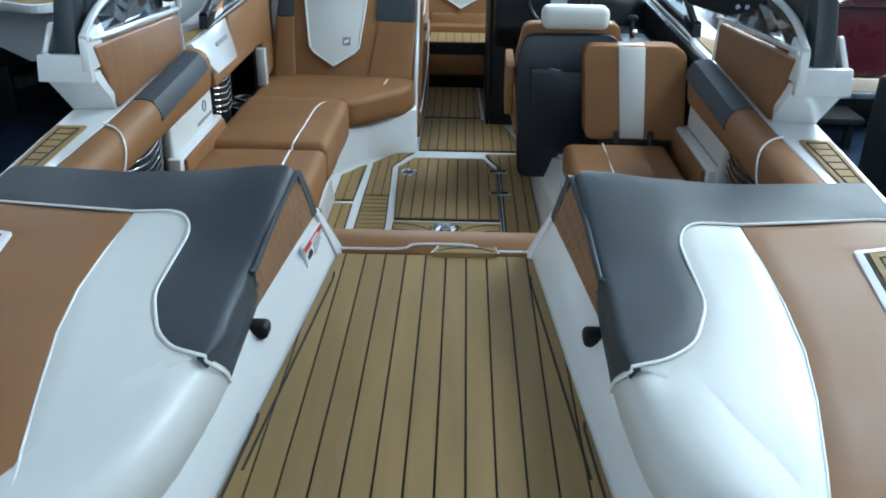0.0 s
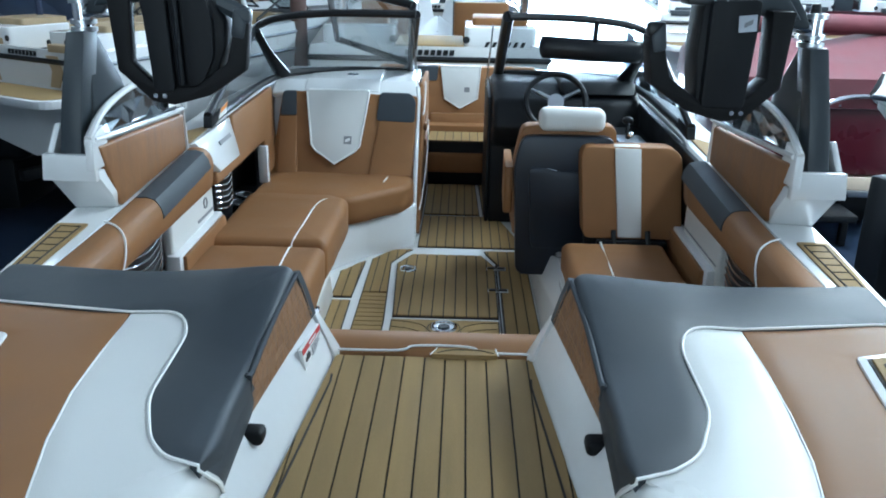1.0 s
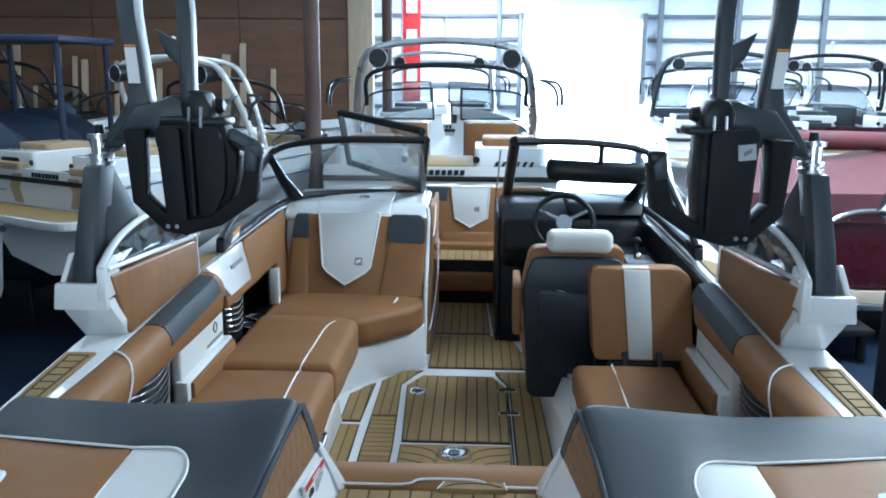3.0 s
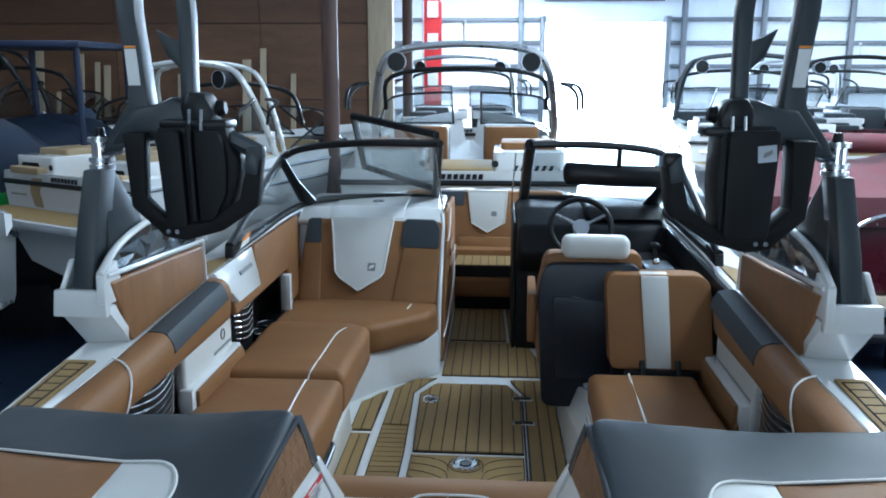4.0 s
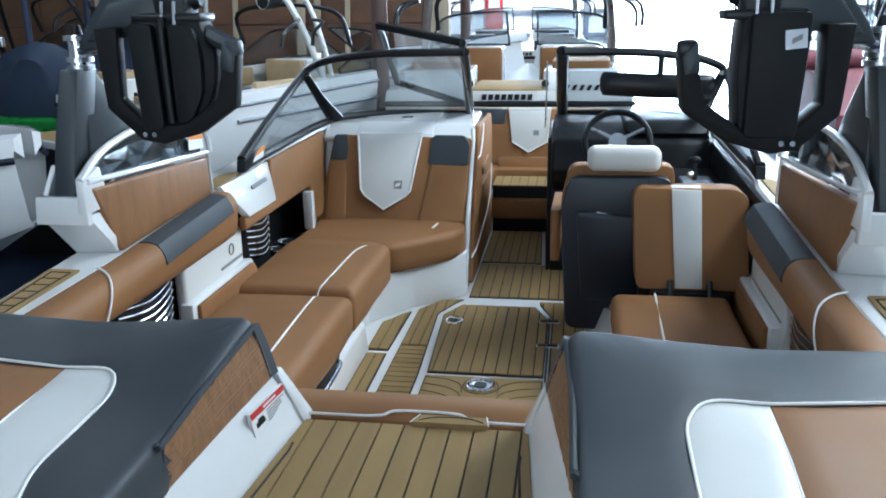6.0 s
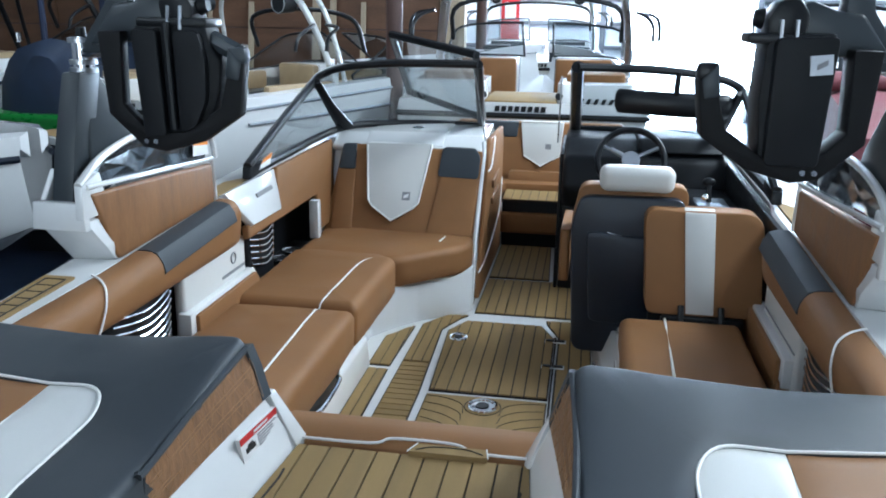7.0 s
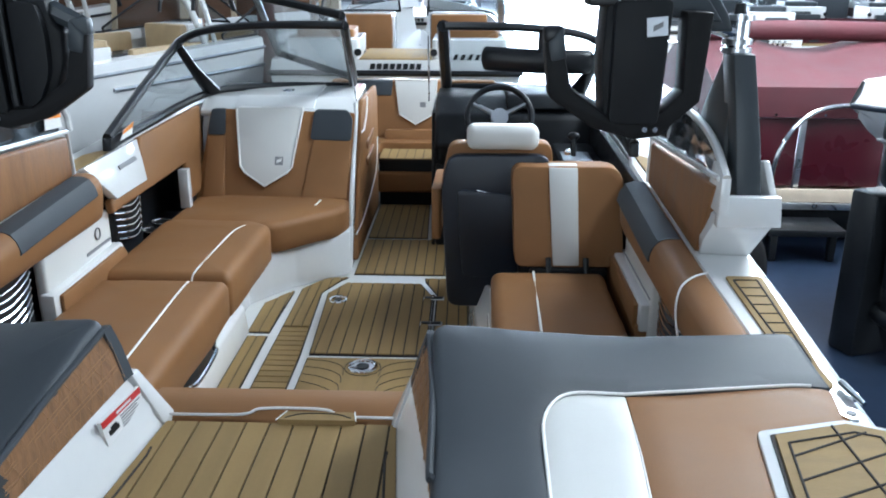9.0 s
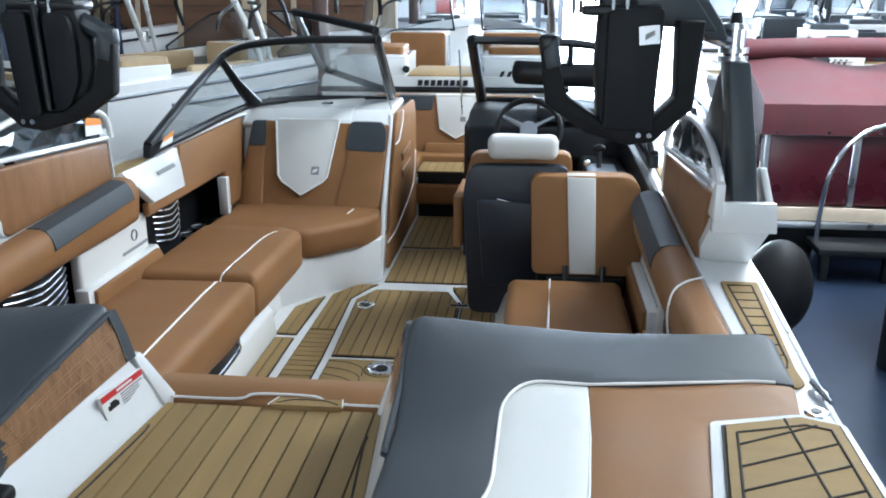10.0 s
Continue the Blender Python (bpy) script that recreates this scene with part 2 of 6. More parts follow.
def clip(poly, axis, lo, hi):
    """The piece of an outline between two lines across an axis."""
    for sign, lim in ((1, lo), (-1, -hi)):
        out = []
        for p, q in zip(poly, poly[1:] + poly[:1]):
            a, b = sign * p[axis] - lim, sign * q[axis] - lim
            if a >= 0:
                out.append(p)
            if a * b < 0:
                k = a / (a - b)
                out.append((p[0] + k * (q[0] - p[0]), p[1] + k * (q[1] - p[1])))
        poly = out
        if len(poly) < 3:
            return []
    return poly


def planks(parent, outline, z, width, axis=0, gap=0.006, start=0.0, thick=0.005, name="plank", base=True, inset=0.006):
    """A dark sheet with foam planks on it, each a piece of its own."""
    if base:
        part("backing", slab(outline, z - 0.006, z), SEAM, parent)
    c = (sum(p[0] for p in outline) / len(outline), sum(p[1] for p in outline) / len(outline))
    inner = [(x + math.copysign(min(inset, abs(c[0] - x)), c[0] - x), y + math.copysign(min(inset, abs(c[1] - y)), c[1] - y)) for x, y in outline]
    lo, hi = min(p[axis] for p in inner), max(p[axis] for p in inner)
    k = math.floor((lo - start) / width)
    while start + k * width < hi:
        piece = clip(inner, axis, start + k * width + gap / 2, start + (k + 1) * width - gap / 2)
        if piece:
            part(name, slab(piece, z, z + thick), TEAK if axis == 0 else TEAK_CROSS, parent)
        k += 1


def inset(outline, d):
    """An outline in the plane with every side moved inwards by d."""
    n = len(outline)
    turn = sum(outline[i - 1][0] * outline[i][1] - outline[i][0] * outline[i - 1][1] for i in range(n))
    sg = 1 if turn > 0 else -1
    out = []
    for i in range(n):
        a, b, c = (Vector(outline[(i + k) % n]) for k in (-1, 0, 1))
        u, v = (b - a).normalized(), (c - b).normalized()
        nu, nv = Vector((-u.y, u.x)) * sg, Vector((-v.y, v.x)) * sg
        out.append(tuple(b + (nu + nv) * (d / max(0.2, 1 + nu.dot(nv)))))
    return out


def cushion(outline, corner, z0, z1, r, crown=0.006):
    """A filled seat cushion: upright sides, a full round edge of radius r and a slightly crowned top."""
    prof = [(0.012, z0), (0.002, z0 + 0.014), (0.0, (z0 + z1 - r) / 2)]
    prof += [(r * (1 - math.cos(a)), z1 - r + r * math.sin(a)) for a in [k * math.pi / 12 for k in range(7)]]
    prof += [(r + 0.05, z1 + crown * 0.6), (r + 0.11, z1 + crown)]
    rings = [[(x, y, z) for x, y in rounded(inset(outline, d), max(corner - d * 0.5, 0.006), 4)] for d, z in prof]
    return loft(rings)


def puff(bm, up=0.006, seed=0, axis=2, step=0.08):
    """Divides a cushion finely and gives it the small swells and wrinkles of filled vinyl."""
    bmesh.ops.triangulate(bm, faces=[f for f in bm.faces if len(f.verts) > 4])
    for _ in range(4):
        long_ = [e for e in bm.edges if e.calc_length() > step]
        if not long_:
            break
        bmesh.ops.subdivide_edges(bm, edges=long_, cuts=1)
        bmesh.ops.triangulate(bm, faces=[f for f in bm.faces if len(f.verts) > 4])
    bm.normal_update()
    move = [(v, v.normal * up * (noise.noise(v.co * 4.5 + Vector((seed, 0, 0))) + 0.5 * noise.noise(v.co * 13 + Vector((0, seed, 0))))) for v in bm.verts]
    for v, d in move:
        v.co += d
    return bm


# ---- the building ----
def building():
    f = bx(-16, 18, -12, 24, -0.2, 0.0)
    tagged(part("floor", f, CONCRETE), "dark sealed concrete showroom floor with scuffs", "floor", kind="structure")
    t = thing("wall_far", (0, 24.1, 0), "pale horizontal metal siding wall with an open doorway", "wall", kind="structure")
    for x0, x1, z0, z1 in ((-16, 1.3, 0, 7), (4.55, 18, 0, 7), (1.3, 4.55, 4.25, 7)):
        part("sheet", bx(x0, x1, 24.05, 24.2, z0, z1), SIDING, t)
        z = z0 + 0.55
        while z < z1:
            part("girt", bx(x0 + 0.01, x1 - 0.01, 23.95, 24.05, z, z + 0.11, 0.01), GIRT, t)
            z += 0.62
    for x in (-4.2, -1.7, 0.6, 5.0, 7.1, 9.4, 11.8, 14.2):
        part("stud", bx(x, x + 0.14, 23.84, 23.95, 0, 6.9, 0.01), GIRT, t)
    for x in (1.2, 4.55):
        part("door_post", bx(x, x + 0.14, 23.7, 24.25, 0, 4.4, 0.01), GIRT, t)
    tagged(part("backdrop", bx(-6, 12, 25.6, 25.7, -0.2, 5.4), DAY), "overexposed white daylight outside the open door", "daylight", kind="structure")
    w = thing("wall_plywood", (-9, 14, 0), "dark brown plywood panel wall with visible joints", "wall", kind="structure")
    part("studwork", bx(-16, -2.02, 14.06, 14.2, 0, 6.9), RUST, w)
    z = 0.0
    while z < 6.6:
        x = -16.0
        while x < -2.1:
            x1 = min(x + 2.44, -2.03)
            part("panel", bx(x + 0.006, x1 - 0.006, 14.02, 14.06, z + 0.004, min(z + 1.2, 6.9)), PLYWOOD, w)
            x = x1 + 0.0
        z += 1.22
    part("corner_board", bx(-2.02, -1.62, 13.98, 14.22, 0, 6.9, 0.01), LUMBER, w, "pale lumber corner post")
    # East wall is unseen; its gap is added for the side fill lamp.
    e = bx(13.0, 13.2, -12, -4.6, 0, 7)
    bx(13.0, 13.2, 2.6, 24.2, 0, 7, into=e)
    bx(13.0, 13.2, -4.6, 2.6, 5.5, 7, into=e)
    for name, b in (("wall_west", bx(-16.2, -16, -12, 24.2, 0, 7)), ("wall_east", e)):
        tagged(part(name, b, SIDING), "plain metal clad side wall", "wall", kind="structure")
    # Rear wall is unseen; its gap is added for the rear fill lamp.
    b = bx(-16, -4.2, -12.2, -12, 0, 7)
    bx(2.2, 18, -12.2, -12, 0, 7, into=b)
    bx(-4.2, 2.2, -12.2, -12, 5.0, 7, into=b)
    tagged(part("wall_south", b, SIDING), "unseen metal clad wall with a wide gap added for light", "wall", kind="structure")
    tagged(part("ceiling", bx(-16.2, 18.2, -12.2, 24.4, 7, 7.2), SIDING), "dim metal roof deck", "ceiling", kind="structure")
    # Unseen panels made up to carry the added overhead fill lamps.
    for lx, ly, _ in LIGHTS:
        t = thing("overhead_fill_panel", (lx, ly, LAMP_Z + 0.06), "long white overhead panel added for fill light, out of view", "ceiling light", "roof lights")
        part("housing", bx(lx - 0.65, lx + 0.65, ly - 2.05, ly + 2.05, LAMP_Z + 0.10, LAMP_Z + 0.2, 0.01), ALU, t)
        part("diffuser", bx(lx - 0.6, lx + 0.6, ly - 2, ly + 2, LAMP_Z + 0.06, LAMP_Z + 0.1), FILL_GLOW, t)
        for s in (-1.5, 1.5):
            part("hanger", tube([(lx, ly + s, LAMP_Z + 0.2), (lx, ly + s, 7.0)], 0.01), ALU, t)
    for x, y in ((-1.85, 10.0), (-1.55, 15.6)):
        c = thing("steel_column", (x, y, 0), "round red-brown painted steel roof column", "column", kind="structure")
        part("shaft", tube([(x, y, 0.02), (x, y, 7)], 0.095, 20), RUST, c)
        part("base_plate", bx(x - 0.2, x + 0.2, y - 0.2, y + 0.2, 0, 0.03, 0.005), RUST, c)


building()

# ---- the motorboat: hull, deck and cockpit ----
OUT = [(0.45, 1.12), (1.0, 1.165), (1.6, 1.20), (1.95, 1.212), (2.6, 1.252), (3.5, 1.272), (4.3, 1.262), (5.0, 1.21), (5.6, 1.10), (6.2, 0.93), (6.8, 0.66), (7.2, 0.40), (7.4, 0.15)]


def half(y):
    return float(np.interp(y, [p[0] for p in OUT], [p[1] for p in OUT]))


def sheer(y):
    return float(np.interp(y, [0.4, 1.9, 2.6, 3.5, 4.5, 5.5, 7.4], [1.935, 1.942, 1.962, 1.995, 2.03, 2.04, 1.88]))


boat = thing("motorboat", (0, 3.7, 0.35), "white open-bow wake boat with brown and charcoal upholstery", "motorboat")


def hull():
    rings = []
    for y, w in OUT:
        z = sheer(y)
        rise = max(0, y - 5.2) * 0.18
        k = 0.35 + 0.4 * rise
        rings.append([(-w, y, z - 0.03), (-w - 0.012, y, z - 0.12), (-w * 0.97, y, 1.5), (-w * 0.88, y, 1.05 + rise * 0.5), (-w * 0.7, y, 0.8 + rise), (0, y, 0.6 + rise),
                      (w * 0.7, y, 0.8 + rise), (w * 0.88, y, 1.05 + rise * 0.5), (w * 0.97, y, 1.5), (w + 0.012, y, z - 0.12), (w, y, z - 0.03)])
    part("hull", loft(rings, closed=False), GEL, boat)
    part("transom", prism([(r[0], r[1] + 0.01, r[2]) for r in rings[0]], (0, 0.03, 0)), GEL, boat)
    for s in (-1, 1):
        g, rail = [], []
        for k in range(45):
            y = 0.45 + k * (7.38 - 0.45) / 44
            w, z = half(y), sheer(y)
            i = min(1.08 if y < 3.9 else 1.105, w - 0.1) if y > 2.2 else 1.08 - 0.02 * (2.2 - y)
            i = max(i, 0.02)
            g.append([(s * i, y, z - 0.09), (s * (w - 0.002), y, z - 0.06), (s * w, y, z - 0.012), (s * (w - 0.012), y, z), (s * (i + 0.01), y, z), (s * i, y, z - 0.01)])
            rail.append((s * (w + 0.012), y, z - 0.045))
        part("gunwale", loft(g), GEL, boat)
        part("rub_rail", tube(rail, 0.018, 8), ALU, boat, "thin metal rub rail")
        # foam strip on the gunwale beside the sun pad
        o = rounded([(s * 1.118, 1.95), (s * 1.165, 1.935), (s * 1.185, 1.955), (s * 1.183, 2.02), (s * 1.228, 2.55), (s * 1.128, 2.55)], 0.008, 2)
        z = 1.949
        pad = part("foot_pad", prism([(x, y, sheer(y) + 0.001) for x, y in o], (0, 0, 0.005)), TEAK, boat, "foam teak step strip on the gunwale")
        line = [(s * 1.142, 2.52), (s * 1.206, 2.52), (s * 1.176, 2.06), (s * 1.166, 2.025), (s * 1.146, 2.03), (s * 1.140, 2.06)]
        part("groove", tube([(x, y, sheer(y) + 0.006) for x, y in line + line[:1]], 0.0028, 6), SEAM, pad)
        for k in range(8):
            y = 2.09 + 0.054 * k
            part("groove", tube([(s * 1.141, y, sheer(y) + 0.006), (s * (1.176 + 0.065 * (y - 2.06)), y, sheer(y) + 0.006)], 0.0022, 6), SEAM, pad)
        # small foam pad forward of the tower
        z = sheer(3.62)
        part("foot_pad", prism([(s * x, y, sheer(y) + 0.001) for x, y in ((1.12, 3.5), (1.2, 3.5), (1.2, 3.78), (1.12, 3.92))], (0, 0, 0.005)), TEAK, boat)
    # sole and liner
    part("sole", bx(-1.1, 1.1, 2.2, 6.3, 1.10, 1.232), GEL, boat, "white moulded cockpit floor")
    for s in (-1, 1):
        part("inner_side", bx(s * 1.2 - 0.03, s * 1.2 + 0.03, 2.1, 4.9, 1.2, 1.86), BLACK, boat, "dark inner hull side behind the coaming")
    part("bow_liner", slab([(-0.95, 5.3), (0.95, 5.3), (0.75, 6.4), (0.3, 7.0), (-0.3, 7.0), (-0.75, 6.4)], 1.0, 1.2), GEL, boat)
    rings = []
    for k in range(9):
        y = 5.3 + k * 0.23
        w = max(half(y) - 0.1, 0.05)
        rings.append([(-w, y, sheer(y) - 0.02), (-w, y, 1.2), (w, y, 1.2), (w, y, sheer(y) - 0.02)])
    part("bow_inner", loft(rings, closed=False), GEL, boat)


hull()


def cockpit_floor():
    f = thing("cockpit_flooring", (0, 3.6, 1.232), "tan foam teak flooring with dark seams in a white sole", "flooring", kind="structure")
    z = 1.236
    planks(f, [(-0.545, 3.715), (-0.445, 3.715), (-0.43, 4.215), (-0.47, 4.16), (-0.515, 4.10), (-0.545, 4.06)], z, 0.05, 0, start=-0.545)
    planks(f, [(-0.535, 3.68), (-0.445, 3.68), (-0.438, 2.35), (-0.53, 2.35)], z, 0.045, 0, start=-0.535)
    left = [(-0.412, 2.35), (-0.262, 2.35), (-0.266, 3.48), (-0.292, 4.20), (-0.225, 4.36), (-0.19, 4.415), (-0.30, 4.40), (-0.40, 4.25)]
    part("backing", slab(left, z - 0.006, z), SEAM, f)
    planks(f, clip(left, 1, 3.78, 5), z, 0.047, 0, start=-0.412, base=False)
    planks(f, clip(left, 1, 2, 3.78), z, 0.047, 1, start=2.36, base=False)
    hatch = [(-0.232, 3.502), (0.254, 3.502), (0.256, 4.16), (0.19, 4.325), (-0.19, 4.325), (-0.262, 4.18)]
    planks(f, hatch, z + 0.004, 0.053, 0, start=-0.265)
    aft = [(-0.236, 2.35), (0.254, 2.35), (0.254, 3.478), (-0.235, 3.478)]
    part("backing", slab(aft, z - 0.006, z), SEAM, f)
    planks(f, clip(aft, 1, 2.3, 3.10), z, 0.05, 1, start=2.36, base=False)
    part("ring_plate", slab(rounded([(-0.230, 3.105), (0.248, 3.105), (0.248, 3.472), (-0.230, 3.472)], 0.006, 2), z, z + 0.0045), TEAK, f)
    part("groove", ring_torus((0.006, 3.388, z + 0.0046), (0, 0, 1), 0.072, 0.002), SEAM, f)
    for k in range(4):
        y0 = 3.452 - 0.062 * k
        for e, s in ((-0.226, -1), (0.244, 1)):
            part("groove", tube(spline([(e, y0, z + 0.0046), (0.006 + s * 0.15, y0 - 0.012 - 0.008 * k, z + 0.0046), (0.006 + s * 0.085, y0 - 0.055 - 0.012 * k, z + 0.0046), (0.006 + s * 0.07, y0 - 0.13, z + 0.0046)], 4), 0.0019, 5), SEAM, f)
    part("hinge_groove", tube([(0.2625, 2.4, z - 0.001), (0.2625, 4.15, z - 0.001)], 0.004, 6), SEAM, f)
    planks(f, [(0.271, 2.35), (0.44, 2.35), (0.425, 4.41), (0.205, 4.41), (0.212, 4.36), (0.273, 4.19)], z, 0.053, 0, start=0.225)
    planks(f, [(-0.168, 4.46), (0.44, 4.46), (0.30, 5.05), (-0.165, 5.05)], z, 0.052, 0, start=-0.168)
    planks(f, [(-0.165, 5.08), (0.19, 5.08), (0.17, 5.8), (-0.165, 5.8)], z, 0.052, 0, start=-0.165)
    planks(f, [(0.21, 5.08), (0.30, 5.08), (0.25, 5.8), (0.19, 5.8)], z, 0.052, 0, start=0.2)
    for x, y in ((0.006, 3.388), (-0.196, 4.09)):
        r = 0.052 if x > -0.1 else 0.038
        d = thing("deck_drain_ring", (x, y, z + 0.005), "round chrome deck latch with a dark centre", "latch", "floor latches")
        part("rim", ring_torus((x, y, z + 0.009), (0, 0, 1), r, 0.008), CHROME, d)
        part("cup", disc((x, y, z + 0.001), (0, 0, 1), r, 0.007), ALU, d)
        part("pull", disc((x, y, z + 0.008), (0, 0, 1), r * 0.5, 0.005), BLACK, d)
    for y in (3.83, 4.13):
        h = thing("hatch_hinge", (0.26, y, z + 0.005), "black hinge on the white hatch seam", "hinge", "hatch hinges")
        part("seat_plate", bx(0.212, 0.312, y - 0.02, y + 0.02, z + 0.0045, z + 0.0075, 0.001), GEL, h)
        part("leaf", bx(0.218, 0.306, y - 0.012, y + 0.012, z + 0.0075, z + 0.014, 0.003), BLACK, h)
        part("pin", tube([(0.26, y - 0.016, z + 0.014), (0.26, y + 0.016, z + 0.014)], 0.007), CHROME, h)


cockpit_floor()


def walkway():
    w = thing("walkway_deck", (0, 1.4, 1.6), "tan foam teak transom walkway with dark plank seams", "walkway", kind="structure")
    o = [(-0.259, 2.014), (0.264, 2.014), (0.339, 1.10), (0.378, 0.5), (-0.368, 0.5), (-0.333, 1.10)]
    part("base", slab([(-0.42, 0.45), (0.42, 0.45), (0.30, 2.008), (-0.30, 2.008)], 1.55, 1.792), GEL, w)
    part("backing", slab(o, 1.792, 1.7945), SEAM, w)
    for a in range(-8, 7):
        for b0, b1 in ((0.5, 2.106),):
            piece = clip([(p[0] * 0.99, min(p[1], 2.010)) for p in o], 0, 0.0330 + a * 0.0537 + 0.0023, 0.0330 + (a + 1) * 0.0537 - 0.0023)
            if piece:
                part("plank", slab(piece, 1.7945, 1.80), TEAK, w)
    for s in (-1, 1):
        for run in (((0.252, 1.90), (0.25, 1.865), (0.306, 1.145)), ((0.314, 1.307), (0.312, 1.283), (0.339, 0.86))):
            part("groove", tube([(s * x, y, 1.80) for x, y in run], 0.0028, 6), SEAM, w)
    for s in (-1, 1):
        rings = []
        for y, b, zb, yt, t, zt in ((0.5, 0.378, 1.798, 0.5, 0.43, 1.865), (0.86, 0.357, 1.798, 0.9, 0.40, 1.87), (1.10, 0.338, 1.798, 1.15, 0.362, 1.88), (1.48, 0.305, 1.798, 1.54, 0.370, 1.885), (1.74, 0.284, 1.798, 1.74, 0.338, 1.912), (2.012, 0.262, 1.798, 1.945, 0.305, 1.935)):
            rings.append([(s * b, y, zb - 0.06), (s * b, y, zb), (s * (b + 0.005), y, zb + 0.012), (s * (b * 0.5 + t * 0.5), (y + yt) / 2, (zb + zt) / 2), (s * t, yt, zt), (s * (t + 0.08), yt, zt), (s * (b + 0.16), y, zb - 0.06)])
        part("side_wall", loft(rings), GEL, w, "white gelcoat walkway side")
        part("flange", prism([(s * 0.255, 2.0, 1.796), (s * 0.240, 2.062, 1.776), (s * 0.300, 1.995, 1.938), (s * 0.300, 1.962, 1.938)], (s * 0.07, 0.012, 0), 0.005, 2), GEL, w, "white raised edge of the walkway side")
        part("deck_shoulder", slab([(s * 0.385, 1.3), (s * 0.56, 1.3), (s * 0.66, 0.46), (s * 0.42, 0.46)], 1.70, 1.885, 0.012, 2), GEL, w)
        # black latch stop
        t = thing("pad_latch", (s * 0.36, 1.5, 1.83), "small black rubber pad latch", "latch", "pad latches")
        part("body", bx(s * 0.356 - 0.026, s * 0.356 + 0.026, 1.485, 1.535, 1.850, 1.882, 0.012, 3), RUBBER, t)
    lab = thing("warning_label", (-0.31, 1.93, 1.83), "white safety label with a red heading band", "label")
    c = [Vector((-0.299, 1.803, 1.913)), Vector((-0.285, 1.970, 1.908)), Vector((-0.274, 1.974, 1.852)), Vector((-0.288, 1.813, 1.855))]
    c = [p + Vector((-0.007 - 0.005 * (k > 1), 0, 0)) for k, p in enumerate(c)]

    def on(u, v, lift=0.0):
        return c[0].lerp(c[1], u).lerp(c[3].lerp(c[2], u), v) + Vector((lift, 0, 0))

    def patch(name, u0, u1, v0, v1, m, lift, deep=0.0015):
        part(name, prism([on(u0, v0, lift), on(u1, v0, lift), on(u1, v1, lift), on(u0, v1, lift)], (-deep, 0, 0)), m, lab)
    patch("sheet", 0, 1, 0, 1, PAPER, 0.0, 0.008)
    patch("heading", 0.01, 0.99, 0.02, 0.27, RED, 0.0012)
    patch("heading_text", 0.35, 0.72, 0.10, 0.19, PAPER, 0.002)
    for k in range(5):
        patch("print_line", 0.42, 0.94 - 0.1 * (k % 2), 0.37 + 0.11 * k, 0.42 + 0.11 * k, INK, 0.0012)
    patch("pictogram", 0.10, 0.34, 0.52, 0.72, BLACK, 0.0012)
    patch("pictogram_mark", 0.16, 0.30, 0.42, 0.52, BLACK, 0.0012)
    # the roll of upholstery across the head of the walkway
    r = thing("walkway_bolster", (0, 2.2, 1.5), "brown vinyl bolster with white piping across the walkway", "bolster")
    prof = rounded([(2.018, 1.60), (2.018, 1.797), (2.09, 1.818), (2.185, 1.798), (2.20, 1.60)], 0.03, 4)
    part("roll", prism([(-0.325, y, z) for y, z in prof], (0.65, 0, 0), 0.006, 1), BROWN, r)
    run = spline([(-0.31, 2.030, 1.806), (-0.10, 2.031, 1.807), (-0.055, 2.050, 1.812), (0.02, 2.054, 1.813), (0.10, 2.050, 1.812), (0.145, 2.031, 1.807), (0.30, 2.030, 1.806)], 5)
    part("piping", tube(run, 0.0034, 8), PIPING, r)
    tab = part("step_pad", slab(rounded([(-0.005, 2.004), (0.012, 2.040), (0.165, 2.040), (0.172, 2.004)], 0.006, 2), 1.79, 1.8125), TEAK, r, "small foam teak tab")
    part("tab_edge", tube([(-0.006, 2.003, 1.812), (0.011, 2.040, 1.8135)], 0.0016, 6), PIPING, tab)
    part("tab_edge", tube([(0.173, 2.003, 1.812), (0.166, 2.040, 1.8135)], 0.0016, 6), PIPING, tab)
    part("groove", tube(spline([(0.012, 2.012, 1.8128), (0.05, 2.030, 1.8128), (0.12, 2.031, 1.8128), (0.16, 2.014, 1.8128)], 4), 0.0018, 5), SEAM, tab)


walkway()


def pad_height(x, y):
    """How far the pad's top rises towards its inner forward corner."""
    k = min(max((y - 1.56) / 0.40, 0), 1)
    return 0.068 * k * k * (3 - 2 * k) * max(0.0, 1 - max(0.0, x - 0.40) / 0.42) ** 1.5


def swell(bm, s):
    """Divides a pad's top finely and raises it."""
    bmesh.ops.triangulate(bm, faces=[f for f in bm.faces if len(f.verts) > 4])
    for _ in range(3):
        long_ = [e for e in bm.edges if e.calc_length() > 0.07 and min(v.co.z for v in e.verts) > 1.95]
        if long_:
            bmesh.ops.subdivide_edges(bm, edges=long_, cuts=1)
            bmesh.ops.triangulate(bm, faces=[f for f in bm.faces if len(f.verts) > 4])
    for v in bm.verts:
        if v.co.z > 1.93:
            x, y = s * v.co.x, v.co.y
            v.co.z += pad_height(x, y) + 0.0022 * noise.noise((x * 5, y * 5, 3 + s)) * min(1, (v.co.z - 1.93) / 0.05)
    return bm


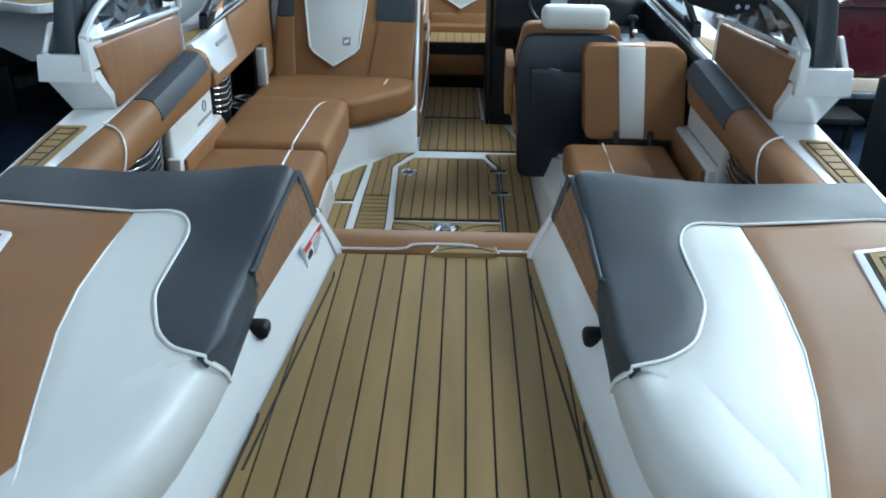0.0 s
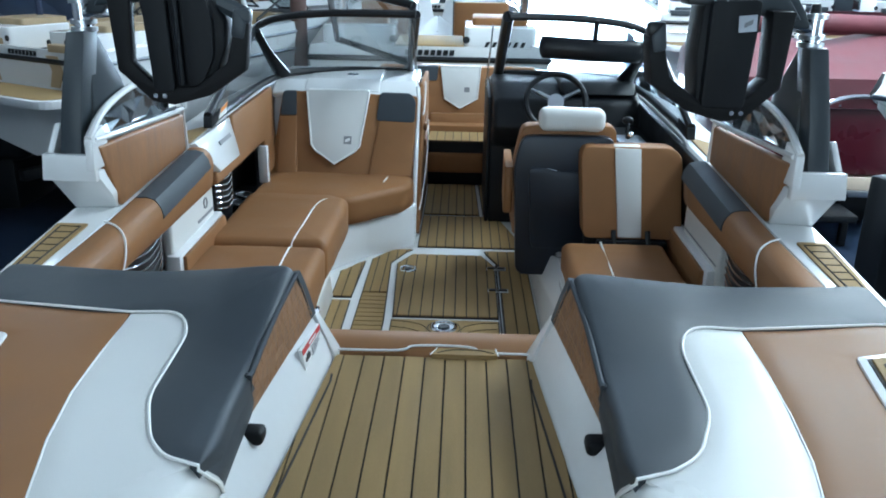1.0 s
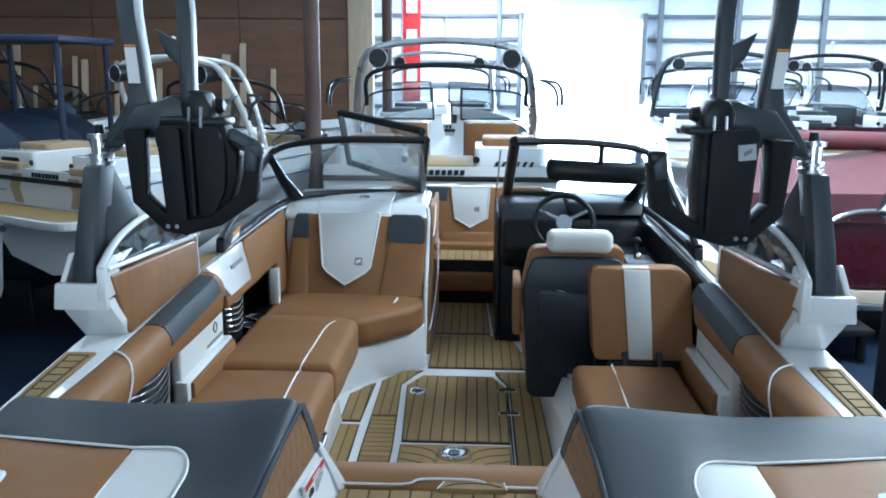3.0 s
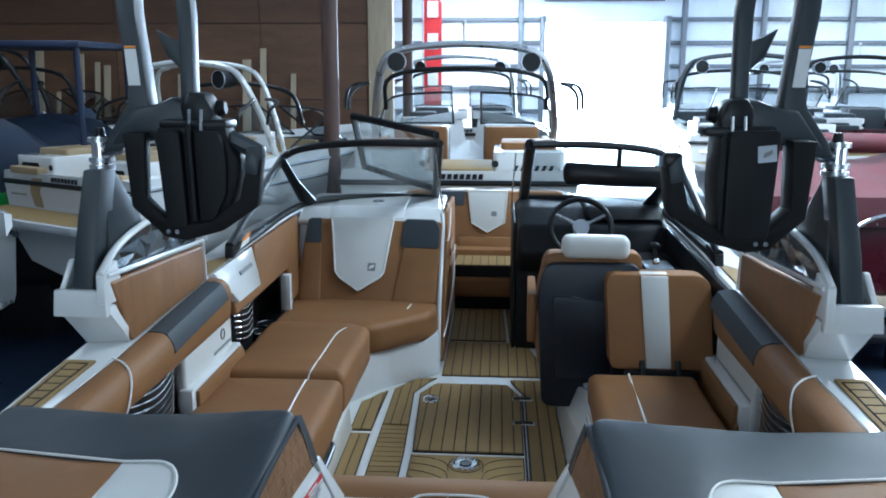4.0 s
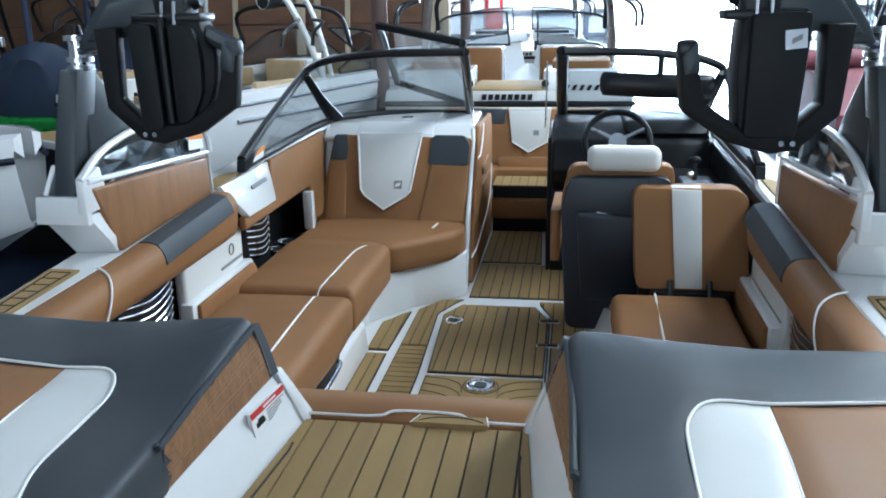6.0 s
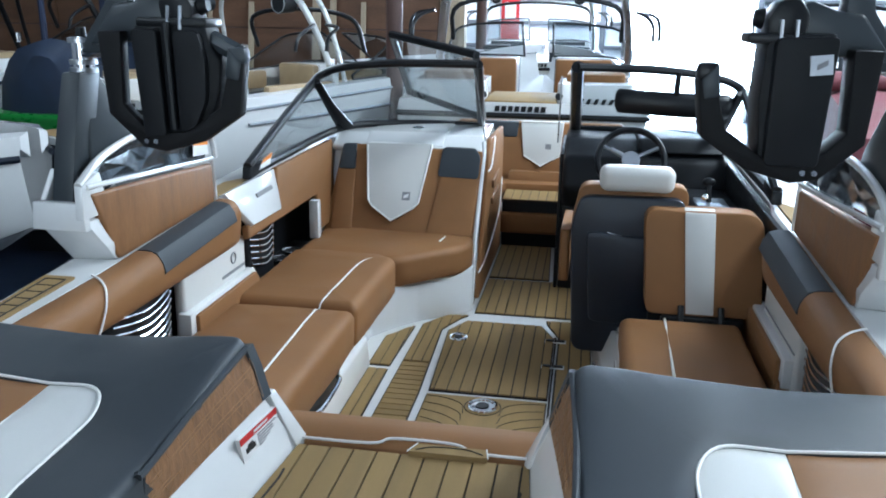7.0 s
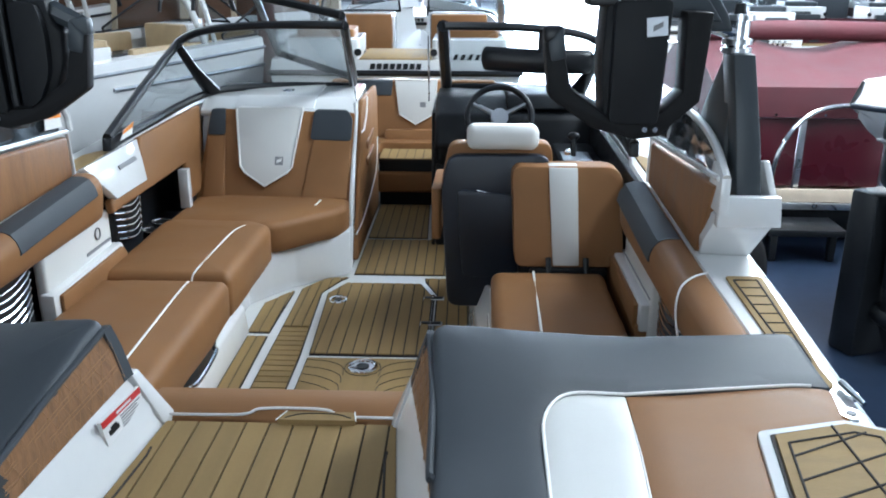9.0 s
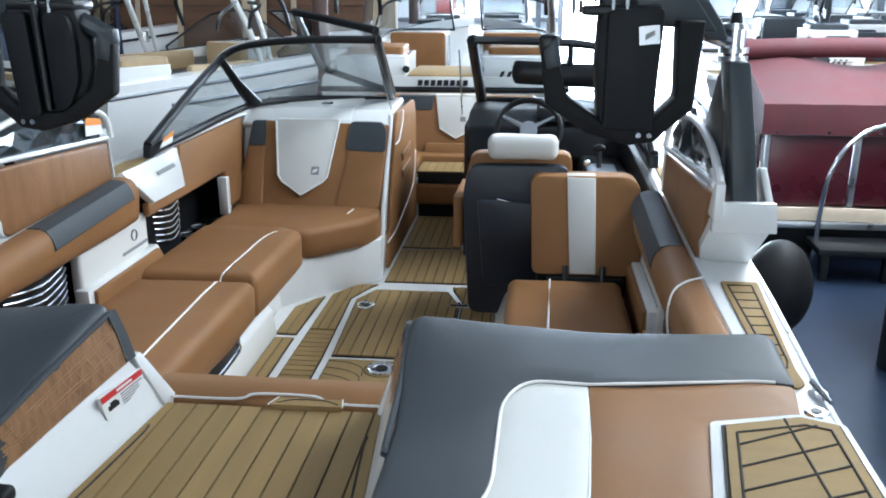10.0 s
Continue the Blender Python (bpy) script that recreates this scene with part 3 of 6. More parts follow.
def sun_pad(s):
    t = thing("sun_pad", (s * 0.7, 1.4, 1.75), "charcoal, white and brown vinyl sun pad with teak inlay", "sun pad", "transom sun pads")
    shift = lambda pts: [(x - (0.018 if s < 0 and 0.45 < x < 0.76 and y < 1.80 else 0.0) + (0.018 * min(1.0, (1.45 - y) / 0.3) if s > 0 and y < 1.45 and 0.5 < x < 0.72 else 0.0), y) for x, y in pts]
    grey = rounded(shift([(0.345, 1.968), (0.60, 2.045), (0.85, 2.09), (1.155, 2.115), (1.125, 1.845), (1.06, 1.853), (0.72, 1.793), (0.60, 1.782), (0.553, 1.70), (0.545, 1.42), (0.49, 1.275), (0.43, 1.225), (0.364, 1.200), (0.354, 1.30), (0.359, 1.40), (0.361, 1.50), (0.358, 1.60)]),
                   [0.03, 0.1, 0.1, 0.05, 0.0, 0.03, 0.0, 0.06, 0.05, 0.05, 0.05, 0.02, 0.0, 0.0, 0.0, 0.0, 0.0], 5)
    curve = shift([(0.718, 1.791), (0.712, 1.6), (0.699, 1.43), (0.670, 1.27), (0.629, 1.12), (0.580, 0.95), (0.532, 0.80)])
    near = lambda q: min(range(len(grey)), key=lambda k: (grey[k][0] - q[0]) ** 2 + (grey[k][1] - q[1]) ** 2)
    run = grey[near((1.10, 1.849)):near((0.364, 1.200)) + 1]
    white = curve + [(0.545, 0.72), (0.54, 0.72), (0.515, 0.93), (0.47, 1.08), (0.43, 1.15), (0.386, 1.198), (0.381, 1.206)] + [p for p in run if 0.372 < p[0] < curve[0][0]][::-1]
    brown = rounded([(curve[0][0] + 0.002, 1.791), (1.06, 1.851), (1.125, 1.843), (1.10, 1.71), (0.935, 1.668), (0.90, 1.45), (0.80, 1.0), (0.72, 0.62), (0.52, 0.62)] + [(x + 0.001, y) for x, y in curve[:0:-1]],
                    [0, 0.03, 0.02, 0, 0.03, 0, 0.05, 0, 0] + [0] * 6, 5)
    for name, o, m, z in (("grey_panel", grey, GREY, 2.0), ("white_panel", white, WHITE, 1.9975), ("brown_panel", brown, BROWN, 1.998)):
        o = [(s * x, y) for x, y in o]
        pad = slab(o, 1.942, z)
        rim = [e for e in pad.edges if min(v.co.z for v in e.verts) > z - 0.001]
        soft = [e for e in rim if name == "grey_panel" and (sum(v.co.y for v in e.verts) / 2 > 1.9 or max(abs(v.co.x) for v in e.verts) < 0.366)]
        bmesh.ops.bevel(pad, geom=[e for e in rim if e not in soft], offset=0.004, segments=2, profile=0.5, affect="EDGES", clamp_overlap=True)
        if soft:
            pad.normal_update()
            soft = [e for e in pad.edges if min(v.co.z for v in e.verts) > z - 0.001 and (sum(v.co.y for v in e.verts) / 2 > 1.9 or max(abs(v.co.x) for v in e.verts) < 0.366) and any(abs(f.normal.z) < 0.5 for f in e.link_faces)]
            bmesh.ops.bevel(pad, geom=soft, offset=0.021, segments=4, profile=0.5, affect="EDGES", clamp_overlap=False)
        part(name, swell(pad, s), m, t)
    part("piping", tube([(s * x, y, 2.0005 + pad_height(x, y)) for x, y in run] + spline([(s * 0.364, 1.198, 1.993), (s * 0.352, 1.212, 1.970), (s * 0.347, 1.245, 1.935), (s * 0.352, 1.282, 1.89)], 3), 0.0032, 8), PIPING, t)
    part("piping", tube([(s * x, y, 1.9970) for x, y in curve], 0.0024, 6), PIPING, t)
    # quilted inner cheek with a charcoal end
    lo = [Vector((s * 0.302, 1.938, 1.940)), Vector((s * 0.336, 1.735, 1.916)), Vector((s * 0.369, 1.535, 1.888))]
    hi = [Vector((s * 0.341, 1.945, 2.050)), Vector((s * 0.355, 1.75, 2.020)), Vector((s * 0.358, 1.54, 1.992))]
    back = Vector((s * 0.05, 0, -0.03))
    cheek = part("cheek", loft([[a, b, b + back, a + back] for a, b in zip(lo, hi)]), BROWN_RIB, t, "quilted brown vinyl side panel")
    out = Vector((-s * 0.0045, 0, 0.002))

    def on(u, v):
        k = min(int(u * 2), 1)
        a, b = lo[k].lerp(lo[k + 1], u * 2 - k), hi[k].lerp(hi[k + 1], u * 2 - k)
        return a.lerp(b, v) + out
    for v in (0.30, 0.38, 0.62, 0.70):
        part("stitching", tube([on(0.03 + 0.94 * k / 8, v) for k in range(9)], 0.001, 5), STITCH, cheek)
    for k in range(9):
        u = 0.02 + 0.1 * k
        for du in (0.13, -0.13):
            u1 = min(max(u + du, 0.01), 0.99)
            part("stitching", tube([on(u, 0.08), on((u + u1) / 2, 0.5), on(u1, 0.92)], 0.0006, 4), STITCH, cheek)
    part("cheek_piping", tube(spline([hi[2] + Vector((s * 0.006, -0.01, 0.002)), hi[2], hi[1], hi[0]], 4), 0.007, 8), GREY, t)
    part("cheek_edge", tube([lo[2], hi[2]], 0.003, 6), GREY, t)
    part("end_cap", loft([[lo[0] + Vector((0, -0.010, 0)), lo[0] + Vector((-s * 0.003, 0.03, -0.002)), lo[0] + Vector((s * 0.05, 0.03, -0.02)), lo[0] + Vector((s * 0.05, -0.01, -0.02))],
                          [Vector((s * 0.322, 1.938, 2.005)), Vector((s * 0.318, 1.970, 2.004)), Vector((s * 0.38, 1.985, 1.97)), Vector((s * 0.38, 1.94, 1.97))],
                          [hi[0] + Vector((-s * 0.006, -0.012, 0.002)), hi[0] + Vector((-s * 0.006, 0.022, 0.004)), hi[0] + Vector((s * 0.06, 0.035, -0.01)), hi[0] + Vector((s * 0.06, -0.01, 0.0))]]), GREY, t)
    # rolled edge of the pad over the walkway, charcoal then white
    roll = ((0.0, 1.866), (-0.010, 1.885), (-0.016, 1.915), (-0.015, 1.945), (-0.006, 1.970), (0.010, 1.9885), (0.032, 1.9985), (0.070, 2.0), (0.11, 1.9995), (0.16, 1.9965), (0.16, 1.87))

    def rolled(name, m, run):
        rings = [[(s * (xb + min(dx, 0.05 if m is GREY else 1)), y - lean * (z - 1.866) / 0.13, min(z, 1.972 if m is GREY else 3) + (lift if z > 1.98 else 0)) for dx, z in roll] for y, xb, lean, lift in run]
        part(name, loft(rings), m, t, angle=60)
    rolled("nose", GREY, ((1.62, 0.381, 0.0, 0.001), (1.55, 0.377, 0.0, 0.001), (1.48, 0.374, 0.02, 0.0005), (1.40, 0.371, 0.06, 0), (1.30, 0.366, 0.11, 0)))
    rolled("white_nose", WHITE, ((1.318, 0.366, 0.11, -0.002), (1.22, 0.368, 0.11, 0), (1.13, 0.374, 0.09, 0), (1.05, 0.382, 0.07, 0), (0.97, 0.398, 0.05, 0), (0.88, 0.435, 0.03, 0), (0.78, 0.49, 0.02, 0), (0.70, 0.55, 0.0, 0)))
    part("core", slab([(s * x, y) for x, y in ((0.40, 1.95), (0.6, 2.0), (1.12, 2.08), (1.05, 0.6), (0.56, 0.6), (0.43, 1.0), (0.40, 1.25))], 1.62, 1.978), GEL, t)
    # teak inlay island in a white surround
    isl = rounded([(0.928, 1.672), (1.095, 1.716), (1.168, 1.685), (1.158, 1.40), (1.10, 0.9), (0.80, 0.9), (0.865, 1.3)], 0.012, 3)
    frame_ = [(s * x, y) for x, y in isl]
    island = part("inlay_surround", slab(frame_, 1.90, 2.004, 0.006, 2), GEL, t, "white moulded rim")
    inner_ = [(0.945, 1.655), (1.092, 1.698), (1.155, 1.672), (1.145, 1.40), (1.09, 0.92), (0.825, 0.92), (0.885, 1.3)]
    part("backing", slab([(s * x, y) for x, y in inner_], 2.004, 2.0065), SEAM, island)
    xs = [(0.951, 1.648), (1.09, 1.691), (1.149, 1.667), (1.139, 1.40), (1.085, 0.925), (0.83, 0.925), (0.892, 1.3)]
    part("inlay", slab([(s * x, y) for x, y in xs], 2.0065, 2.011), TEAK_CROSS, island)
    for a, b_ in (((0.965, 1.622), (1.09, 1.66)), ((1.09, 1.66), (1.13, 1.645)), ((0.965, 1.622), (0.91, 1.30)), ((0.91, 1.3), (0.87, 1.1)), ((1.13, 1.645), (1.122, 1.42)), ((1.122, 1.42), (1.09, 1.1)),
                  ((0.957, 1.58), (1.11, 1.66)), ((0.945, 1.51), (1.127, 1.60)), ((0.933, 1.44), (1.123, 1.53)), ((0.92, 1.37), (1.12, 1.46)), ((0.91, 1.30), (1.11, 1.38)), ((1.06, 1.68), (1.065, 1.1))):
        part("groove", tube([(s * a[0], a[1], 2.0112), (s * b_[0], b_[1], 2.0112)], 0.0025, 6), SEAM, island)
    # cleat and filler cap on the deck beside it
    c = thing("deck_filler_cap", (s * 1.177, 1.839, sheer(1.84)), "round chrome filler cap on the white deck", "filler cap", "deck caps")
    part("rim", disc((s * 1.172, 1.839, sheer(1.84)), (0, 0, 1), 0.024, 0.006, r2=0.021), CHROME, c)
    part("key_slot", disc((s * 1.172, 1.839, sheer(1.84) + 0.006), (0, 0, 1), 0.011, 0.002), INK, c)
    c = thing("pull_up_cleat", (s * 1.20, 1.905, sheer(1.9)), "small chrome pop-up cleat on the gunwale", "cleat", "cleats")
    part("bar", tube([(s * 1.205, 1.86, sheer(1.9) + 0.014), (s * 1.197, 1.95, sheer(1.9) + 0.014)], [0.005, 0.009], 8), CHROME, c)
    part("stem", disc((s * 1.2, 1.905, sheer(1.9)), (0, 0, 1), 0.012, 0.014), CHROME, c)


sun_pad(-1)
sun_pad(1)
part("aft_deck", slab([(-1.12, 0.5), (-0.4, 0.5), (-0.4, 1.93), (-1.13, 2.06)], 1.60, 1.935), GEL, boat)
part("aft_deck", slab([(1.12, 0.5), (0.4, 0.5), (0.4, 1.93), (1.13, 2.06)], 1.60, 1.935), GEL, boat)


# ---- coamings ----
def bolster_ring(s, y, xo, xi, z0, z1, r=0.045):
    """A padded cross-section: flat to the hull, round to the cockpit."""
    o = rounded([(xo, z0), (xo, z1), (xi + 0.03, z1), (xi, z1 - 0.05), (xi + 0.015, z0)], [0.01, 0.02, r, r, r], 3)
    return [(s * x, y, z) for x, z in o]


def coaming(s, y0, y1, grey):
    t = thing("coaming_bolster", (s * 1.05, (y0 + y1) / 2, 1.8), "brown vinyl coaming bolster with a charcoal top pad and white piping", "bolster", "coaming bolsters")
    ys = [y0 + (y1 - y0) * k / 18 for k in range(19)]

    def row(y, grow=0.0):
        zt = float(np.interp(y, [1.9, 2.6, 3.5, 4.0], [1.955, 1.970, 2.022, 2.03])) + grow
        end = max(0.0, (y - (y1 - 0.10)) / 0.10)
        xo = 1.083
        xi = 0.975 + 0.06 * end ** 2
        return bolster_ring(s, y, xo, xi - grow, 1.825 + 0.03 * end ** 2, zt - 0.035 * end ** 2)
    rings = [row(y) for y in ys]
    part("roll", loft(rings), BROWN, t)
    pad = []
    for y in [grey[0] + (grey[1] - grey[0]) * k / 10 for k in range(11)]:
        zt = float(np.interp(y, [1.9, 2.6, 3.5, 4.0], [1.955, 1.970, 2.022, 2.03]))
        top = [(1.066, zt + 0.003), (1.03, zt + 0.004), (1.0, zt - 0.006), (0.981, zt - 0.035), (0.972, zt - 0.07)]
        pad.append([(s * x, y, z) for x, z in top] + [(s * (x + 0.012), y, z - 0.012) for x, z in top[::-1]])
    part("top_pad", loft(pad), GREY, t, "charcoal vinyl top pad")
    band = [(1.082, 1.972), (1.03, 1.972), (0.99, 1.955), (0.972, 1.91), (0.974, 1.85), (0.985, 1.80)]
    part("piping", tube(spline([(s * x, 2.56 - 0.04 * k, z) for k, (x, z) in enumerate(band)], 4), 0.0032, 8), PIPING, t)
    return t


coaming(-1, 2.0, 3.52, (2.80, 3.38))
coaming(1, 2.0, 3.46, (2.82, 3.40))


def side_lockers(s):
    """The open shelf under the coaming, with what stands in it."""
    shelf = part("side_shelf", bx(min(s * 1.0, s * 1.2), max(s * 1.0, s * 1.2), 2.3, 4.55, 1.50, 1.545, 0.004), BLACK, boat, "black shelf under the coaming")
    for y0, y1, z0, z1 in ((2.60, 2.99, 1.63, 1.84), (3.69, 3.99, 1.645, 1.865)):
        if s > 0 and y0 > 3:
            continue
        g = thing("speaker_grille", (s * 1.08, y0, 1.55), "black speaker with a slatted chrome grille", "speaker", "coaming speakers")
        yc = (y0 + y1) / 2
        part("body", bx(min(s * 1.06, s * 1.16), max(s * 1.06, s * 1.16), y0, y1, 1.546, z1, 0.03, 3), BLACK, g)
        n = 8
        for k in range(n):
            z = z0 + (z1 - z0 - 0.02) * k / (n - 1)
            h = (y1 - y0) / 2 * (0.86 + 0.14 * k / (n - 1))
            part("slat", tube(spline([(s * 1.062, yc - h, z + 0.018), (s * 1.046, yc - h * 0.6, z + 0.006), (s * 1.040, yc, z - 0.006), (s * 1.046, yc + h * 0.6, z + 0.006), (s * 1.062, yc + h, z + 0.018)], 3), 0.0048, 6), CHROME, g)
    if s > 0:
        c = thing("storage_panel", (1.07, 3.2, 1.545), "white moulded locker panel under the coaming", "locker panel")
        part("panel", bx(1.04, 1.085, 2.99, 3.52, 1.55, 1.83, 0.015, 3), WHITE, c)
        part("seam", bx(1.037, 1.041, 3.02, 3.49, 1.70, 1.706), INK, c)
        part("catch", bx(1.03, 1.042, 3.06, 3.10, 1.60, 1.66, 0.004), BLACK, c)
    if s < 0:
        c = thing("storage_panel", (-1.07, 3.33, 1.545), "white moulded locker panel with printed emblem", "locker panel")
        part("panel", prism([(-1.085, 3.04, 1.55), (-1.085, 3.60, 1.55), (-1.085, 3.60, 1.83), (-1.085, 3.04, 1.83)], (0.045, 0, 0), 0.015, 3), WHITE, c)
        part("emblem", ring_torus((-1.037, 3.47, 1.765), (1, 0, 0), 0.022, 0.003), INK, c)
        part("print_bar", bx(-1.0395, -1.0365, 3.36, 3.58, 1.705, 1.717), INK, c)
        for y, z in ((4.06, 1.60), (4.2, 1.575), (2.93, 1.60)):
            b = thing("cup_holder", (-1.06, y, 1.545), "black cup holder with a chrome rim", "cup holder", "cup holders")
            part("cup", disc((-1.06, y, 1.546), (0, 0, 1), 0.042, 0.045, r2=0.046), BLACK, b)
            part("rim", ring_torus((-1.06, y, 1.592), (0, 0, 1), 0.046, 0.005), CHROME, b)
        # white accent in the coaming and the padded side forward of it
        p = thing("coaming_accent", (-1.05, 3.8, 1.88), "white moulded coaming accent with dark lettering bar", "trim panel")
        part("face", prism([(-1.068, 3.49, 2.024), (-0.995, 3.60, 1.872), (-0.995, 3.93, 1.868), (-1.068, 4.05, 2.03)], (-0.03, 0, -0.012), 0.005, 2), GEL, p)
        part("lettering_bar", prism([(-1.041, 3.74, 1.973), (-1.041, 3.92, 1.976), (-1.033, 3.92, 1.959), (-1.033, 3.74, 1.956)], (0.004, 0, 0.003)), INK, p)
        q = thing("side_backrest", (-1.02, 4.35, 1.8), "brown vinyl side backrest below the windshield", "backrest")
        part("pad", prism([(-1.03 - 0.055 * max(0, z - 1.8) / 0.22, y, z) for y, z in ((3.56, 1.815), (3.58, 1.868), (3.93, 1.868), (4.04, 2.03), (4.92, 2.035), (4.76, 1.62), (4.46, 1.62), (4.46, 1.815))], (0.035, 0, 0.008), 0.010, 3), BROWN, q)
        part("post", prism([(-1.03, 4.405, 1.60), (-1.03, 4.455, 1.60), (-1.03, 4.455, 1.80), (-1.03, 4.405, 1.80)], (0.05, 0, 0), 0.006, 2), GEL, q, "white moulded post")


side_lockers(-1)
side_lockers(1)


# ---- port lounge ----
def seat_divider(s):
    """A low padded divider along the hull side."""
    d = thing("seat_divider", (s * 1.03, 3.35, 1.6), "low white divider faced with brown vinyl", "seat divider", "seat dividers")
    part("frame", prism([(s * 1.065, 3.02, 1.58), (s * 1.065, 3.02, 1.682), (s * 1.065, 3.62, 1.682), (s * 1.065, 3.68, 1.60)], (-s * 0.055, 0, 0), 0.008, 2), GEL, d)
    part("pad", prism([(s * 1.012, 3.055, 1.58), (s * 1.012, 3.055, 1.670), (s * 1.012, 3.60, 1.670), (s * 1.012, 3.66, 1.60)], (-s * 0.018, 0, 0), 0.006, 2), BROWN, d)
    part("support", bx(min(s * 1.0, s * 1.07), max(s * 1.0, s * 1.07), 3.03, 3.66, 1.24, 1.60, 0.004), BLACK_SOFT if s < 0 else BROWN, d)


def port_lounge():
    t = thing("lounge_seat", (-0.75, 3.5, 1.232), "brown vinyl L-shaped lounge seat on a white moulded base", "lounge seat")
    base = slab([(-1.1, 2.3), (-0.565, 2.3), (-0.565, 3.70), (-0.605, 3.72), (-0.61, 4.02), (-0.52, 4.16), (-0.43, 4.27), (-0.185, 4.475), (-0.19, 4.75), (-1.1, 4.75)], 1.233, 1.47, 0.012, 2)
    part("base", base, GEL, t)
    part("base_step", prism([(-0.60, 3.705, 1.236), (-0.528, 3.705, 1.236), (-0.542, 3.705, 1.365), (-0.56, 3.705, 1.385), (-0.60, 3.705, 1.385)], (0, -1.35, 0), 0.012, 3), GEL, t, "white moulded toe ledge")
    a = cushion([(-1.03, 2.30), (-0.508, 2.30), (-0.508, 3.404), (-1.03, 3.404)], 0.03, 1.44, 1.610, 0.045)
    part("seat_cushion", puff(a, 0.005, 1), BROWN, t)
    b = cushion([(-1.03, 3.402), (-0.508, 3.402), (-0.500, 4.10), (-0.59, 4.17), (-1.03, 4.17)], 0.03, 1.44, 1.624, 0.045)
    part("seat_cushion", puff(b, 0.005, 2), BROWN, t)
    c = cushion([(-1.03, 4.10), (-0.59, 4.12), (-0.49, 4.16), (-0.24, 4.40), (-0.195, 4.50), (-0.205, 4.76), (-1.03, 4.76)], 0.05, 1.455, 1.604, 0.04)
    part("seat_cushion", puff(c, 0.005, 3), BROWN, t)
    part("piping", tube([(-0.62, 2.4, 1.6175), (-0.652, 3.20, 1.6165), (-0.657, 3.35, 1.612), (-0.659, 3.385, 1.600), (-0.66, 3.402, 1.583)], 0.0042, 8), PIPING, t)
    part("piping", tube(spline([(-0.660, 3.403, 1.590), (-0.657, 3.42, 1.612), (-0.652, 3.45, 1.6245), (-0.645, 3.6, 1.6305), (-0.640, 3.90, 1.630), (-0.618, 4.02, 1.627), (-0.585, 4.10, 1.612)], 4), 0.0042, 8), PIPING, t)
    part("piping", tube([(-0.358, 4.46, 1.6075), (-0.345, 4.56, 1.6075)], 0.005, 8), PIPING, t)
    seat_divider(-1)
    h = thing("locker_handle", (-0.53, 3.35, 1.35), "long stainless grab handle in a recess of the white base", "handle")
    part("recess", bx(-0.545, -0.529, 2.86, 3.24, 1.36, 1.45, 0.006), BLACK, h)
    part("bar", tube(spline([(-0.532, 2.90, 1.40), (-0.51, 2.93, 1.40), (-0.505, 3.05, 1.405), (-0.51, 3.17, 1.41), (-0.532, 3.20, 1.41)], 4), 0.009, 8), CHROME, h)
    # backrest against the console: it leans forward-up
    k = thing("console_backrest", (-0.6, 4.8, 1.6), "brown vinyl backrest with a white shield inset and charcoal corners", "backrest")

    def at(x, z, out=0.0):
        return (x, 4.615 + (z - 1.60) * 0.645 - out, z + out * 0.3)

    def pane(name, o, m, out, r=0.008, deep=0.07):
        return part(name, prism([at(x, z, out) for x, z in o], (0, deep, 0), r, 3), m, k)
    pane("pad", rounded([(-1.02, 1.58), (-0.205, 1.58), (-0.195, 2.01), (-0.98, 2.025)], 0.02), BROWN, 0.0, 0.018, 0.12)
    pane("wing_pad", [(-0.985, 1.60), (-0.865, 1.60), (-0.89, 1.895), (-0.985, 1.895)], BROWN, 0.010)
    pane("wing_pad", [(-0.46, 1.60), (-0.215, 1.60), (-0.205, 1.875), (-0.41, 1.885)], BROWN, 0.010)
    pane("corner_pad", rounded([(-0.985, 1.898), (-0.89, 1.898), (-0.90, 2.022), (-0.975, 2.022)], 0.012), GREY, 0.012)
    pane("corner_pad", rounded([(-0.43, 1.878), (-0.208, 1.872), (-0.205, 1.98), (-0.235, 2.02), (-0.415, 2.022)], 0.02), GREY, 0.012)
    pane("shield", rounded([(-0.835, 2.03), (-0.475, 2.03), (-0.515, 1.745), (-0.54, 1.718), (-0.653, 1.655), (-0.765, 1.72), (-0.79, 1.75)], 0.012), WHITE, 0.022)
    run = [(-0.835, 2.02), (-0.79, 1.75), (-0.765, 1.72), (-0.653, 1.655), (-0.54, 1.718), (-0.515, 1.745), (-0.475, 2.02)]
    part("piping", tube([at(x, z, 0.022) for x, z in run], 0.0055, 8), PIPING, k)
    for x, z in ((-0.585, 1.775),):
        part("emblem_plate", prism([at(x - 0.022, z - 0.02, 0.024), at(x + 0.022, z - 0.02, 0.024), at(x + 0.022, z + 0.02, 0.024), at(x - 0.022, z + 0.02, 0.024)], (0, 0.004, 0)), INK, k)
        part("emblem_mark", prism([at(x - 0.015, z - 0.012, 0.026), at(x + 0.012, z - 0.004, 0.026), at(x + 0.015, z + 0.012, 0.026), at(x - 0.01, z + 0.005, 0.026)], (0, 0.003, 0)), PAPER, k)
    # console body with its white top and padded passage side
    c = thing("port_console", (-0.6, 5.2, 1.232), "white topped port console with brown padded passage side", "console")
    part("body", prism([(-0.19, 4.60, 1.233), (-0.19, 5.75, 1.233), (-0.19, 5.75, 2.0), (-0.19, 4.93, 2.0)], (-0.85, 0, 0), 0.01, 2), GEL, c)
    part("top", prism([(-1.05, 4.885, 2.012), (-1.05, 5.02, 2.075), (-1.05, 5.46, 2.095), (-1.05, 5.50, 2.0), (-1.05, 4.90, 1.98)], (0.85, 0, 0), 0.018, 3), GEL, c)
